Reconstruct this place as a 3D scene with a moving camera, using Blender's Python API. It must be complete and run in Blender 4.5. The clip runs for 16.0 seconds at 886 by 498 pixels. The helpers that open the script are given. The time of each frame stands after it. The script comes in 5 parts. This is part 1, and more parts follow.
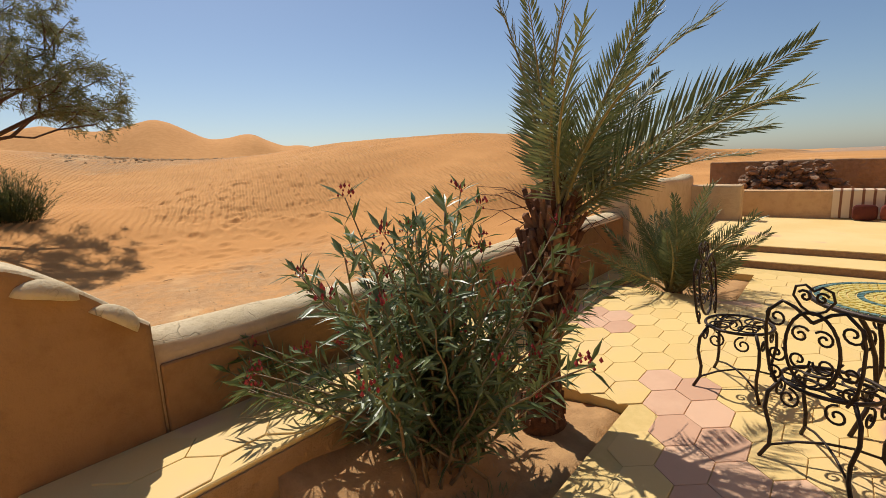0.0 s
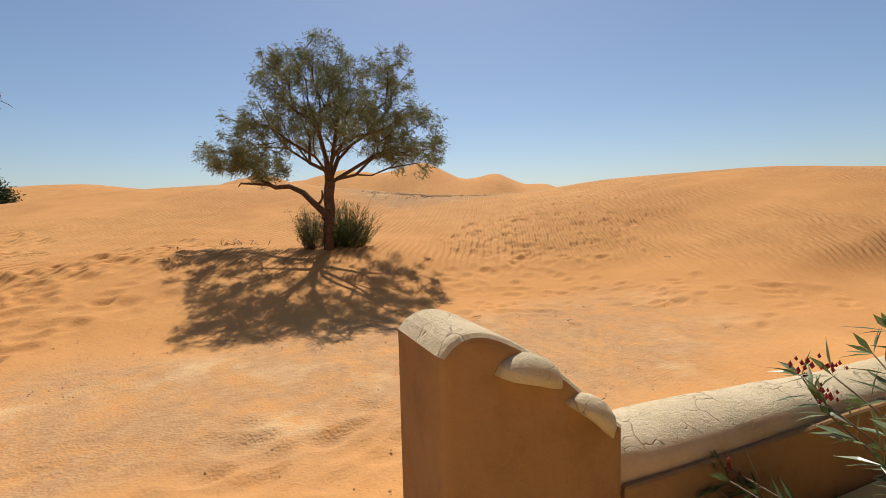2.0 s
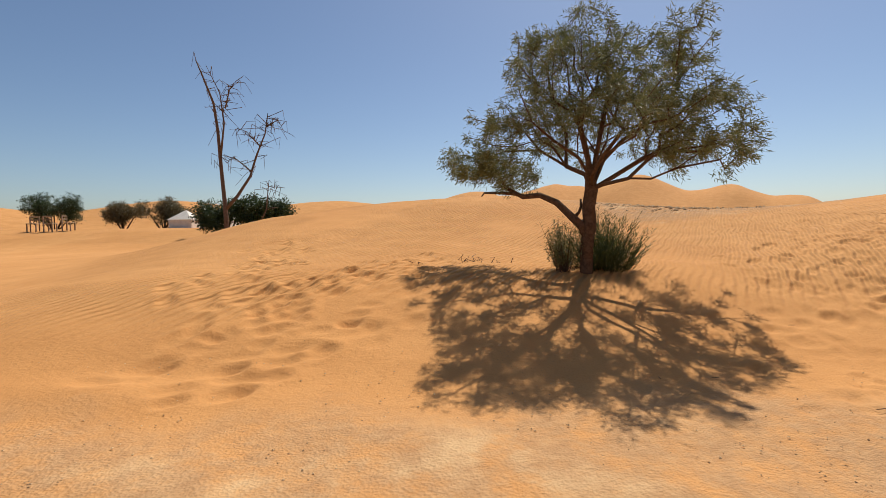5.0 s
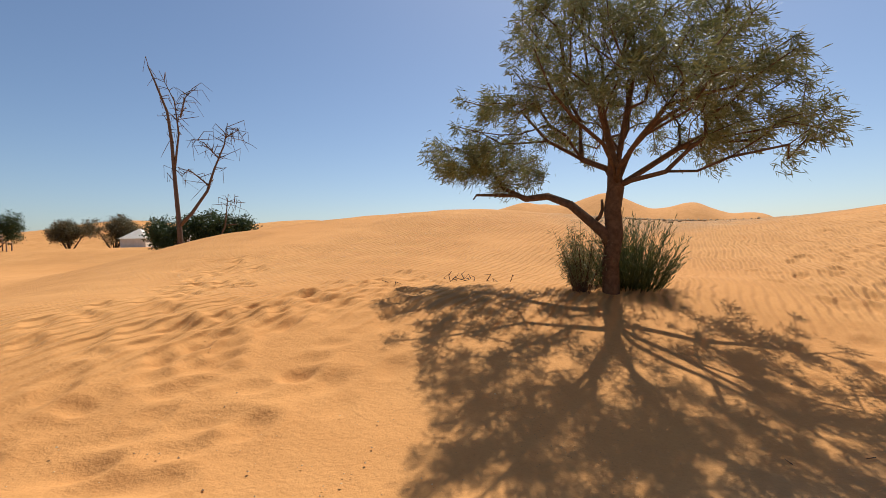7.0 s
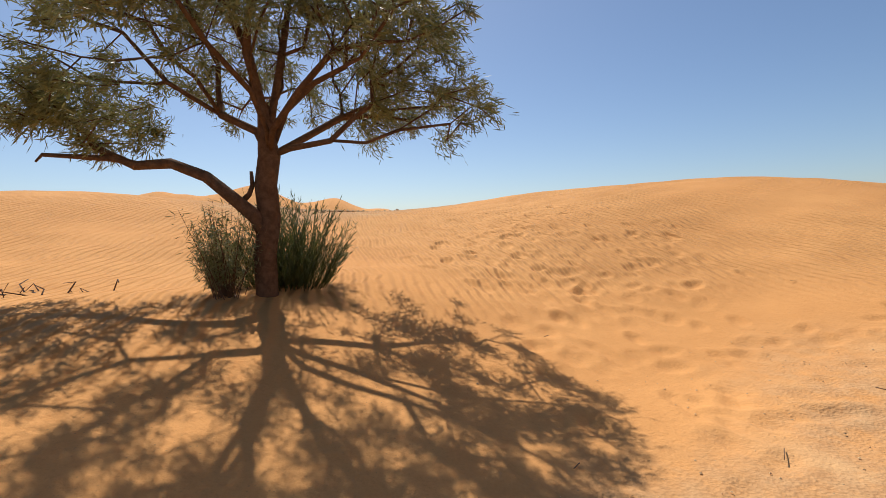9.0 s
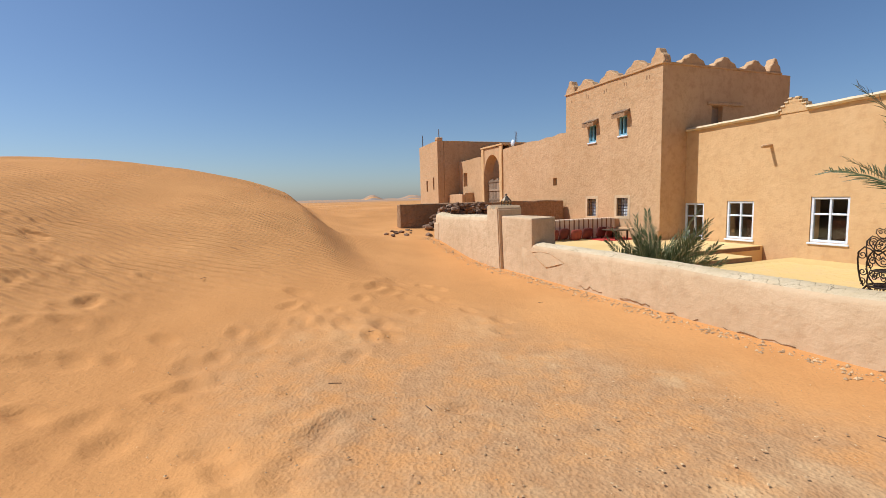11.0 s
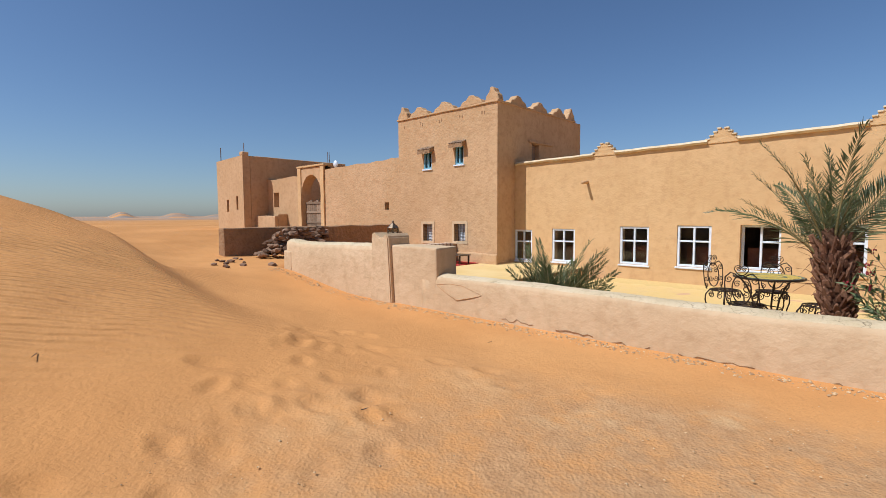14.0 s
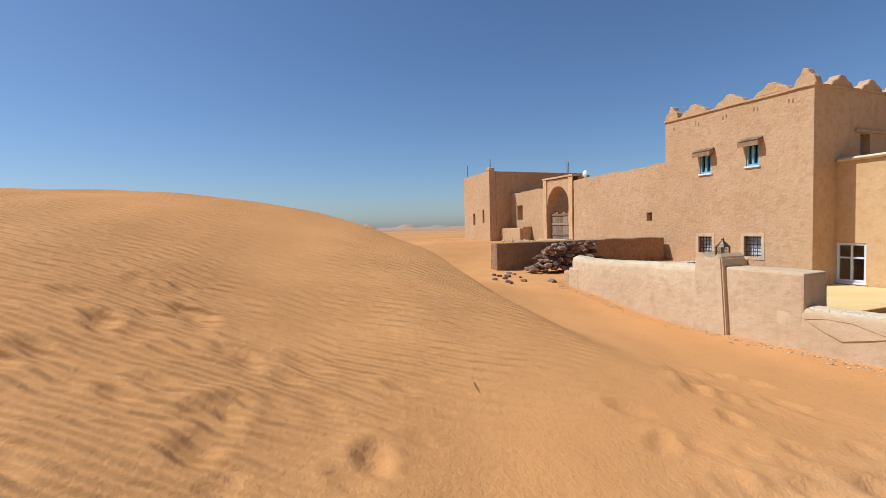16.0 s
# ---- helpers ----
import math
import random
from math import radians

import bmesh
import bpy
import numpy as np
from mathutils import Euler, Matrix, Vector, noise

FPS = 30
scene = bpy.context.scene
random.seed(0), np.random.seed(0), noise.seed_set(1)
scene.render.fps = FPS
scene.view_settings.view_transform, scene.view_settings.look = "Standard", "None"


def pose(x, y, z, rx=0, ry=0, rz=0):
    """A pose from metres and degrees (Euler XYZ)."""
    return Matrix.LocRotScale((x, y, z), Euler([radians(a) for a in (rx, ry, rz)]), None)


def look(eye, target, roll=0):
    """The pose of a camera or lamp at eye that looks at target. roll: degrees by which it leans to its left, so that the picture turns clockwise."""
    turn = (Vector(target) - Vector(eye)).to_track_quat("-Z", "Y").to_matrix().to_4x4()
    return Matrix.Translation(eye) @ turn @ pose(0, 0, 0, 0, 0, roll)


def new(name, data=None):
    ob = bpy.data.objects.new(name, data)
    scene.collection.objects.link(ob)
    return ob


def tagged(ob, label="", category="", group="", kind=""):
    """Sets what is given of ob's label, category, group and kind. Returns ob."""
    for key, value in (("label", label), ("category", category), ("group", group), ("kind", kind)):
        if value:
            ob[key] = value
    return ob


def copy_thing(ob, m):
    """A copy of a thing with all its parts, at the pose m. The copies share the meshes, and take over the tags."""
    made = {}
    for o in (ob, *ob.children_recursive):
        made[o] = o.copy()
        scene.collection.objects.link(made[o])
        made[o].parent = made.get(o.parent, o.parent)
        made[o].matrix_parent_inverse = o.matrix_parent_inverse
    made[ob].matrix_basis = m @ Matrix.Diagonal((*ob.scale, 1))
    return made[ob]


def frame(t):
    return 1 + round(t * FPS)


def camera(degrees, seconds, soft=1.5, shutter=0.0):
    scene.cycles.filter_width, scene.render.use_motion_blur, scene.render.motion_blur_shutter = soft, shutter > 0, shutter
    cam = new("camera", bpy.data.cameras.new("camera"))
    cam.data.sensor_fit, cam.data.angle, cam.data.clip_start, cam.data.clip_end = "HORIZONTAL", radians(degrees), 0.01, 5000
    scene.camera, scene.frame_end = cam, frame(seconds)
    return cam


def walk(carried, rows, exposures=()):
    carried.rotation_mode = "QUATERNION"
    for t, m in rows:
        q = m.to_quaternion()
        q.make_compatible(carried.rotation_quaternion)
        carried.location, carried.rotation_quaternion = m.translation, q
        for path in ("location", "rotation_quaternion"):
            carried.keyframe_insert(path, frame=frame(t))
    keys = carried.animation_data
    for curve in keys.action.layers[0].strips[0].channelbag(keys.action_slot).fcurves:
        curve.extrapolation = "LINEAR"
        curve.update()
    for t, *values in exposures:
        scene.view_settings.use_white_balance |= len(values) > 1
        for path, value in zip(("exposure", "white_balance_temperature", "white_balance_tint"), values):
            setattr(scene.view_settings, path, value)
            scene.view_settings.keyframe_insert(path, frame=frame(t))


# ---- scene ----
cam = camera(85.53, 16.0, soft=0.75)
PATH = [
    (0.0, pose(0.000, 0.000, 1.595, 79.88, 2.26, -50.85)),
    (0.5, pose(-0.058, 0.386, 1.589, 81.34, 1.87, -42.75)),
    (1.0, pose(-0.169, 0.670, 1.608, 82.83, 1.64, -34.92)),
    (1.5, pose(-0.254, 0.969, 1.614, 84.07, 1.47, -28.33)),
    (2.0, pose(-0.317, 1.292, 1.618, 85.19, 1.32, -23.24)),
    (2.5, pose(-0.379, 1.628, 1.616, 86.24, 1.21, -18.78)),
    (3.0, pose(-0.427, 1.975, 1.610, 86.78, 1.14, -15.29)),
    (3.5, pose(-0.537, 2.262, 1.612, 87.15, 0.93, -11.30)),
    (4.0, pose(-0.609, 2.564, 1.636, 86.77, 0.81, -6.87)),
    (4.5, pose(-0.670, 2.849, 1.642, 86.85, 0.71, -2.22)),
    (5.0, pose(-0.745, 3.105, 1.624, 87.32, 0.70, 1.26)),
    (7.5, pose(-0.954, 5.102, 1.490, 89.81, 1.55, -5.52)),
    (8.0, pose(-0.860, 5.419, 1.471, 89.75, 1.84, -13.49)),
    (8.5, pose(-0.741, 5.738, 1.460, 89.09, 1.99, -25.45)),
    (9.0, pose(-0.475, 6.019, 1.451, 87.62, 1.84, -42.37)),
    (9.5, pose(-0.241, 6.234, 1.454, 85.80, 1.58, -62.12)),
    (10.0, pose(0.049, 6.426, 1.467, 84.34, 1.86, -82.75)),
    (12.5, pose(1.403, 7.328, 1.619, 85.36, 0.73, -129.49)),
    (13.0, pose(1.682, 7.454, 1.616, 85.35, 0.59, -132.37)),
    (13.5, pose(1.965, 7.665, 1.624, 85.62, 0.40, -134.88)),
    (14.0, pose(2.260, 7.889, 1.658, 85.92, 0.25, -136.68)),
    (14.5, pose(2.618, 8.107, 1.710, 86.00, 0.20, -136.60)),
    (15.0, pose(2.906, 8.316, 1.753, 86.52, 0.50, -130.78)),
    (15.5, pose(3.248, 8.595, 1.790, 86.76, 0.98, -121.59)),
    (16.0, pose(3.536, 8.929, 1.837, 87.25, 1.38, -112.11)),
]
walk(cam, PATH, [(0.0, 0.08, 6500, 10), (1.0, 0.18, 6500, 10), (2.5, 0.06, 6450, 10), (3.5, 0.05, 6400, 10), (5.0, 0.08, 6450, 10), (7.5, 0.24, 6400, 10), (9.0, 0.25, 6300, 10), (10.0, 0.15, 6000, 10), (12.5, 0.04, 5650, 10), (14.5, -0.03, 5600, 10), (16.0, 0.07, 5500, 10)])

# ---- light ----
SUN_DIR = Vector((0.24, 0.55, 0.80))
SUN_EL = math.asin(SUN_DIR.z / SUN_DIR.length)
SUN_AZ = math.atan2(SUN_DIR.x, SUN_DIR.y)
world = bpy.data.worlds.new("desert_sky")
world.use_nodes = True
scene.world = world
wn = world.node_tree
sky = wn.nodes.new("ShaderNodeTexSky")
sky.sky_type = "NISHITA"
sky.sun_disc = False
sky.sun_elevation = SUN_EL
sky.sun_rotation = SUN_AZ
sky.altitude = 700
sky.air_density = 1.0
sky.dust_density = 1.2
sky.ozone_density = 3.0
wn.links.new(sky.outputs[0], wn.nodes["Background"].inputs[0])
wn.nodes["Background"].inputs[1].default_value = 0.084
sun = new("sun", bpy.data.lights.new("sun", "SUN"))
sun.data.energy = 4.7
sun.data.angle = radians(0.53)
sun.data.color = (1.0, 0.95, 0.87)
sun.matrix_world = look(SUN_DIR * 60, (0, 0, 0))


# ---- materials ----
class Nodes:
    """Short hand for building a node material."""

    def __init__(self, name, rough=0.9, metal=0.0, spec=0.3):
        self.m = bpy.data.materials.new(name)
        self.m.use_nodes = True
        self.t = self.m.node_tree
        self.b = self.t.nodes["Principled BSDF"]
        self.b.inputs["Roughness"].default_value = rough
        self.b.inputs["Metallic"].default_value = metal
        self.b.inputs["Specular IOR Level"].default_value = spec
        self.pos = self.n("ShaderNodeNewGeometry").outputs["Position"]

    def n(self, kind, **props):
        node = self.t.nodes.new(kind)
        for k, val in props.items():
            setattr(node, k, val)
        return node

    def put(self, socket, value):
        if isinstance(value, bpy.types.NodeSocket):
            self.t.links.new(value, socket)
        else:
            socket.default_value = value

    def noise(self, scale, detail=4.0, rough=0.55, vec=None, dist=0.0):
        node = self.n("ShaderNodeTexNoise")
        self.put(node.inputs["Vector"], vec or self.pos)
        node.inputs["Scale"].default_value = scale
        node.inputs["Detail"].default_value = detail
        node.inputs["Roughness"].default_value = rough
        node.inputs["Distortion"].default_value = dist
        return node.outputs[0]

    def voronoi(self, scale, feature="F1", vec=None):
        node = self.n("ShaderNodeTexVoronoi", feature=feature)
        self.put(node.inputs["Vector"], vec or self.pos)
        node.inputs["Scale"].default_value = scale
        return node.outputs[0]

    def ramp(self, fac, lo, hi, a=0.0, b=1.0):
        node = self.n("ShaderNodeMapRange", interpolation_type="SMOOTHSTEP")
        self.put(node.inputs[0], fac)
        for i, val in zip((1, 2, 3, 4), (lo, hi, a, b)):
            self.put(node.inputs[i], val)
        return node.outputs[0]

    def math(self, op, a, b=0.0):
        node = self.n("ShaderNodeMath", operation=op)
        self.put(node.inputs[0], a)
        self.put(node.inputs[1], b)
        return node.outputs[0]

    def mix(self, fac, a, b):
        node = self.n("ShaderNodeMix", data_type="RGBA")
        self.put(node.inputs[0], fac)
        self.put(node.inputs[6], a if isinstance(a, bpy.types.NodeSocket) else (*a, 1.0))
        self.put(node.inputs[7], b if isinstance(b, bpy.types.NodeSocket) else (*b, 1.0))
        return node.outputs[2]

    def scaled(self, sx, sy, sz, rot=0.0):
        node = self.n("ShaderNodeMapping")
        self.put(node.inputs[0], self.pos)
        node.inputs["Rotation"].default_value = (0, 0, rot)
        node.inputs["Scale"].default_value = (sx, sy, sz)
        return node.outputs[0]

    def sep(self):
        node = self.n("ShaderNodeSeparateXYZ")
        self.put(node.inputs[0], self.pos)
        return node.outputs

    def random(self):
        return self.n("ShaderNodeObjectInfo").outputs["Random"]

    def island(self):
        return self.n("ShaderNodeNewGeometry").outputs["Random Per Island"]

    def done(self, colour, height=None, strength=0.4, distance=0.02, rough=None):
        self.put(self.b.inputs["Base Color"], colour if isinstance(colour, bpy.types.NodeSocket) else (*colour, 1.0))
        if rough is not None:
            self.put(self.b.inputs["Roughness"], rough)
        if height is not None:
            bump = self.n("ShaderNodeBump")
            bump.inputs["Strength"].default_value = strength
            bump.inputs["Distance"].default_value = distance
            self.put(bump.inputs["Height"], height)
            self.t.links.new(bump.outputs[0], self.b.inputs["Normal"])
        return self.m


def mat_sand():
    k = Nodes("sand", 0.95, 0, 0.1)
    x, y, z = k.sep()
    big = k.noise(0.22, 3)
    mid = k.noise(1.7, 5)
    fine = k.noise(60, 4, 0.7)
    colour = k.mix(k.ramp(big, 0.3, 0.7), (0.585, 0.275, 0.090), (0.655, 0.325, 0.114))
    colour = k.mix(k.ramp(mid, 0.35, 0.75, 0, 0.5), colour, (0.52, 0.24, 0.078))
    colour = k.mix(k.ramp(k.noise(42, 5, 0.8), 0.45, 0.75, 0, 0.45), colour, (0.44, 0.20, 0.07))
    # hard grey gravel pan between the wall and the tree, and a strip behind it
    u = k.math("SUBTRACT", y, k.math("MULTIPLY", x, 0.08))
    warp = k.math("MULTIPLY", k.math("SUBTRACT", k.noise(0.55, 5, 0.65), 0.5), 2.6)
    uw = k.math("ADD", u, warp)
    pan = k.math("MULTIPLY", k.ramp(uw, 3.2, 4.4), k.ramp(uw, 7.3, 6.2))
    pan = k.math("MULTIPLY", pan, k.ramp(x, 6.2, 3.2))
    pan = k.math("MULTIPLY", pan, k.ramp(x, -9.0, -3.0))
    strip = k.math("MULTIPLY", k.ramp(uw, 15.5, 18.0), k.ramp(uw, 24.5, 22.0))
    strip = k.math("MULTIPLY", strip, k.math("MULTIPLY", k.ramp(x, 2.5, 5.0), k.ramp(x, 17.0, 12.0)))
    gravel = k.math("MAXIMUM", k.math("MULTIPLY", pan, 0.78), k.math("MULTIPLY", strip, 0.85))
    gcol = k.mix(k.ramp(k.noise(9, 5, 0.7), 0.3, 0.7), (0.36, 0.205, 0.10), (0.49, 0.30, 0.15))
    gcol = k.mix(k.ramp(k.noise(1.1, 4), 0.55, 0.72), gcol, (0.62, 0.42, 0.22))
    colour = k.mix(k.math("MULTIPLY", gravel, k.ramp(k.noise(3.0, 6, 0.7), 0.25, 0.6)), colour, gcol)
    # scattered dark grit
    grit = k.math("MULTIPLY", k.ramp(k.voronoi(26), 0.16, 0.08), k.ramp(k.noise(1.3, 3), 0.45, 0.7))
    colour = k.mix(k.math("MULTIPLY", grit, 0.5), colour, (0.2, 0.13, 0.08))
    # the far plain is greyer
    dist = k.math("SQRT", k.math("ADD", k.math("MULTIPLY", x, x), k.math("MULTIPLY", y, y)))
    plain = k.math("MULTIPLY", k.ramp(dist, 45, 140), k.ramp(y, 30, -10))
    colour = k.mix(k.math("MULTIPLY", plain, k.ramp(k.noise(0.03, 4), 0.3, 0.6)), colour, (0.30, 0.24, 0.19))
    # wind ripples on the open dune flanks
    wave = k.n("ShaderNodeTexWave", wave_type="BANDS", bands_direction="X")
    k.put(wave.inputs["Vector"], k.scaled(1, 1, 1, 0.5))
    wave.inputs["Scale"].default_value = 2.3
    wave.inputs["Distortion"].default_value = 5.5
    wave.inputs["Detail"].default_value = 2.5
    wave.inputs["Detail Scale"].default_value = 0.55
    where = k.math("MULTIPLY", k.ramp(z, 0.45, 0.9), k.ramp(k.noise(0.25, 2), 0.30, 0.5))
    h = k.math("MULTIPLY", k.math("MULTIPLY", wave.outputs[1], where), 1.8)
    h = k.math("ADD", h, k.math("MULTIPLY", fine, 0.18))
    h = k.math("ADD", h, k.math("ADD", k.math("MULTIPLY", k.noise(6, 5, 0.6), 0.5), k.math("MULTIPLY", k.noise(24, 4, 0.65), 0.26)))
    h = k.math("ADD", h, k.math("MULTIPLY", k.math("MULTIPLY", k.voronoi(45), gravel), 0.35))
    return k.done(colour, h, 0.75, 0.03)


def mat_adobe(name, a, b, c, grain=1.0):
    k = Nodes(name, 0.95, 0, 0.12)
    n1, n2 = k.noise(0.7, 5, 0.6), k.noise(6, 6, 0.65)
    colour = k.mix(k.ramp(n1, 0.3, 0.7), a, b)
    colour = k.mix(k.ramp(n2, 0.42, 0.72, 0, 0.6), colour, c)
    streak = k.noise(3.0, 4, 0.6, k.scaled(1.5, 1.5, 0.22))
    colour = k.mix(k.ramp(streak, 0.58, 0.75, 0, 0.35), colour, c)
    h = k.math("ADD", k.math("MULTIPLY", n2, 0.7), k.math("MULTIPLY", k.noise(38, 4, 0.7), 0.35))
    h = k.math("ADD", h, k.math("MULTIPLY", k.voronoi(14, "SMOOTH_F1"), 0.5 * grain))
    return k.done(colour, h, 0.55 * grain, 0.035)


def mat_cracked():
    """Sun-bleached plaster crazed with fine cracks; its pale tone also paints sunlight onto tops."""
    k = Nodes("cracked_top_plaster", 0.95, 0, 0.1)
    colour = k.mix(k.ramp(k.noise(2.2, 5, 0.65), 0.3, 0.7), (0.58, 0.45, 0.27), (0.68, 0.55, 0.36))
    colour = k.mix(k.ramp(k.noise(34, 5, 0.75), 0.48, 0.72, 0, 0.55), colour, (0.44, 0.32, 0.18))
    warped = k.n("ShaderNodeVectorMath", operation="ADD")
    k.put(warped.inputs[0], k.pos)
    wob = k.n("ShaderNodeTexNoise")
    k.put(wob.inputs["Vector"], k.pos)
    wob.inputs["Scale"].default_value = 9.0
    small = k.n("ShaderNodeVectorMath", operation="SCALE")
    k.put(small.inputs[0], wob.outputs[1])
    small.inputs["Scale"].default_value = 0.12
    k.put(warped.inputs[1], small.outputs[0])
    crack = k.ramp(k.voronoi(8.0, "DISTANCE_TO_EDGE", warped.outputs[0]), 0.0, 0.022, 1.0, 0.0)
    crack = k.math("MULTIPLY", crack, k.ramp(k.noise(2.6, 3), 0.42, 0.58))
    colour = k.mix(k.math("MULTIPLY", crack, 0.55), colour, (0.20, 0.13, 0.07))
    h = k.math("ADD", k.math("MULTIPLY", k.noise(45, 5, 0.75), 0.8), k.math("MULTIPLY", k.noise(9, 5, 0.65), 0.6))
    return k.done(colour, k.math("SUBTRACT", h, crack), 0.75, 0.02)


def mat_simple(name, a, b, rough=0.6, metal=0.0, scale=8.0, bump=0.15, spec=0.4, island=False, rnd=False):
    k = Nodes(name, rough, metal, spec)
    fac = k.noise(scale, 5, 0.65)
    if island:
        fac = k.math("ADD", k.math("MULTIPLY", fac, 0.4), k.math("MULTIPLY", k.island(), 0.6))
    if rnd:
        fac = k.math("ADD", k.math("MULTIPLY", fac, 0.5), k.math("MULTIPLY", k.random(), 0.5))
    colour = k.mix(k.ramp(fac, 0.25, 0.75), a, b)
    return k.done(colour, k.noise(scale * 5, 4, 0.7), bump, 0.01)


def mat_leaf(name, a, b, rough=0.55):
    k = Nodes(name, rough, 0, 0.35)
    colour = k.mix(k.island(), a, b)
    k.b.inputs["Subsurface Weight"].default_value = 0.0
    m = k.done(colour)
    tr = k.n("ShaderNodeBsdfTranslucent")
    k.put(tr.inputs[0], colour)
    mx = k.n("ShaderNodeMixShader")
    mx.inputs[0].default_value = 0.25
    k.t.links.new(k.b.outputs[0], mx.inputs[1])
    k.t.links.new(tr.outputs[0], mx.inputs[2])
    k.t.links.new(mx.outputs[0], k.t.nodes["Material Output"].inputs[0])
    return m


def mat_tile():
    k = Nodes("cement_tile", 0.7, 0, 0.3)
    r = k.random()
    colour = k.mix(r, (0.69, 0.475, 0.175), (0.72, 0.515, 0.20))
    colour = k.mix(k.ramp(k.noise(2.2, 5, 0.65), 0.45, 0.75, 0, 0.7), colour, (0.68, 0.47, 0.22))
    x, y, z = k.sep()
    pink = k.ramp(k.noise(0.9, 2), 0.62, 0.66)
    colour = k.mix(k.math("MULTIPLY", pink, 0.75), colour, (0.60, 0.33, 0.21))
    dust = k.ramp(k.noise(0.6, 5, 0.7), 0.5, 0.75, 0, 0.7)
    colour = k.mix(dust, colour, (0.66, 0.45, 0.23))
    return k.done(colour, k.noise(50, 4, 0.7), 0.12, 0.01)


def mat_floor():
    k = Nodes("terrace_cement", 0.8, 0, 0.25)
    colour = k.mix(k.ramp(k.noise(0.9, 5, 0.6), 0.3, 0.7), (0.68, 0.47, 0.18), (0.74, 0.54, 0.24))
    colour = k.mix(k.ramp(k.noise(1.3, 3), 0.62, 0.7, 0, 0.6), colour, (0.60, 0.35, 0.22))
    return k.done(colour, k.noise(40, 5, 0.7), 0.2, 0.01)


def mat_stripes():
    k = Nodes("striped_wool", 0.95, 0, 0.1)
    wave = k.n("ShaderNodeTexWave", wave_type="BANDS", bands_direction="Y")
    k.put(wave.inputs["Vector"], k.pos)
    wave.inputs["Scale"].default_value = 1.9
    wave.inputs["Distortion"].default_value = 0.6
    colour = k.mix(k.ramp(wave.outputs[1], 0.78, 0.9), (0.66, 0.52, 0.37), (0.22, 0.10, 0.06))
    return k.done(colour, k.noise(90, 3), 0.3, 0.01)


def mat_glass():
    k = Nodes("dark_window_glass", 0.04, 0, 0.5)
    k.b.inputs["Transmission Weight"].default_value = 1.0
    k.b.inputs["IOR"].default_value = 1.45
    return k.done((0.75, 0.78, 0.78))


M_SAND = mat_sand()
M_PLASTER = mat_adobe("ochre_plaster", (0.60, 0.375, 0.175), (0.65, 0.42, 0.205), (0.52, 0.31, 0.14), grain=0.6)
M_OLD = mat_adobe("rough_mud_plaster", (0.52, 0.325, 0.165), (0.58, 0.37, 0.20), (0.42, 0.245, 0.115), grain=0.95)
M_WALL = mat_adobe("pale_garden_plaster", (0.56, 0.40, 0.235), (0.63, 0.46, 0.28), (0.47, 0.32, 0.18), grain=0.8)
# brown plaster with the shade of the wall's inner side mixed into its colour
M_INNER_SHADE = mat_adobe("shaded_ochre_plaster", (0.30, 0.16, 0.07), (0.35, 0.195, 0.085), (0.23, 0.12, 0.05), grain=0.7)
M_COPING = mat_adobe("sun_bleached_coping", (0.62, 0.49, 0.31), (0.70, 0.56, 0.37), (0.52, 0.38, 0.22), grain=0.6)
M_SUNLIT_TOP = mat_cracked()
M_BROWN = mat_adobe("brown_mud", (0.30, 0.18, 0.09), (0.36, 0.22, 0.12), (0.22, 0.12, 0.06), grain=1.6)
M_TILE = mat_tile()
M_FLOOR = mat_floor()
M_TILE_PINK = mat_simple("dull_pink_cement_tile", (0.56, 0.32, 0.20), (0.66, 0.41, 0.26), 0.75, 0, 5, 0.12, 0.3, rnd=True)
M_GROUT = mat_simple("dusty_grout", (0.60, 0.42, 0.16), (0.67, 0.48, 0.20), 0.95, 0, 14, 0.3, 0.1)
M_SOIL = mat_simple("bed_soil", (0.36, 0.20, 0.09), (0.50, 0.29, 0.13), 0.98, 0, 9, 0.9, 0.05)
M_STONE = mat_simple("dark_fieldstone", (0.13, 0.075, 0.045), (0.30, 0.19, 0.12), 0.9, 0, 7, 0.6, 0.2, rnd=True)
M_PEBBLE = mat_simple("pebbles", (0.36, 0.23, 0.12), (0.62, 0.42, 0.22), 0.9, 0, 3, 0.3, 0.2, island=True)
M_BARK = mat_simple("furrowed_bark", (0.085, 0.050, 0.030), (0.17, 0.10, 0.06), 0.95, 0, 16, 1.0, 0.1)
M_DEADWOOD = mat_simple("bleached_dead_wood", (0.10, 0.065, 0.045), (0.18, 0.12, 0.085), 0.95, 0, 12, 0.6, 0.1)
M_TAMARISK = mat_leaf("grey_green_foliage", (0.13, 0.145, 0.05), (0.235, 0.225, 0.09))
M_BUSH = mat_leaf("dark_green_foliage", (0.030, 0.050, 0.016), (0.060, 0.085, 0.026))
M_BROOM = mat_leaf("broom_stalks", (0.065, 0.085, 0.026), (0.125, 0.145, 0.046))
M_DRYBUSH = mat_leaf("dusty_shrub_foliage", (0.10, 0.085, 0.035), (0.17, 0.13, 0.06))
M_PALM = mat_leaf("palm_leaflet", (0.085, 0.110, 0.040), (0.170, 0.175, 0.075), 0.4)
M_RACHIS = mat_simple("palm_midrib", (0.19, 0.15, 0.05), (0.30, 0.23, 0.09), 0.5, 0, 12, 0.2)
M_BOOT = mat_simple("dry_palm_boot", (0.12, 0.050, 0.026), (0.29, 0.145, 0.08), 0.9, 0, 22, 0.8, 0.15, rnd=True)
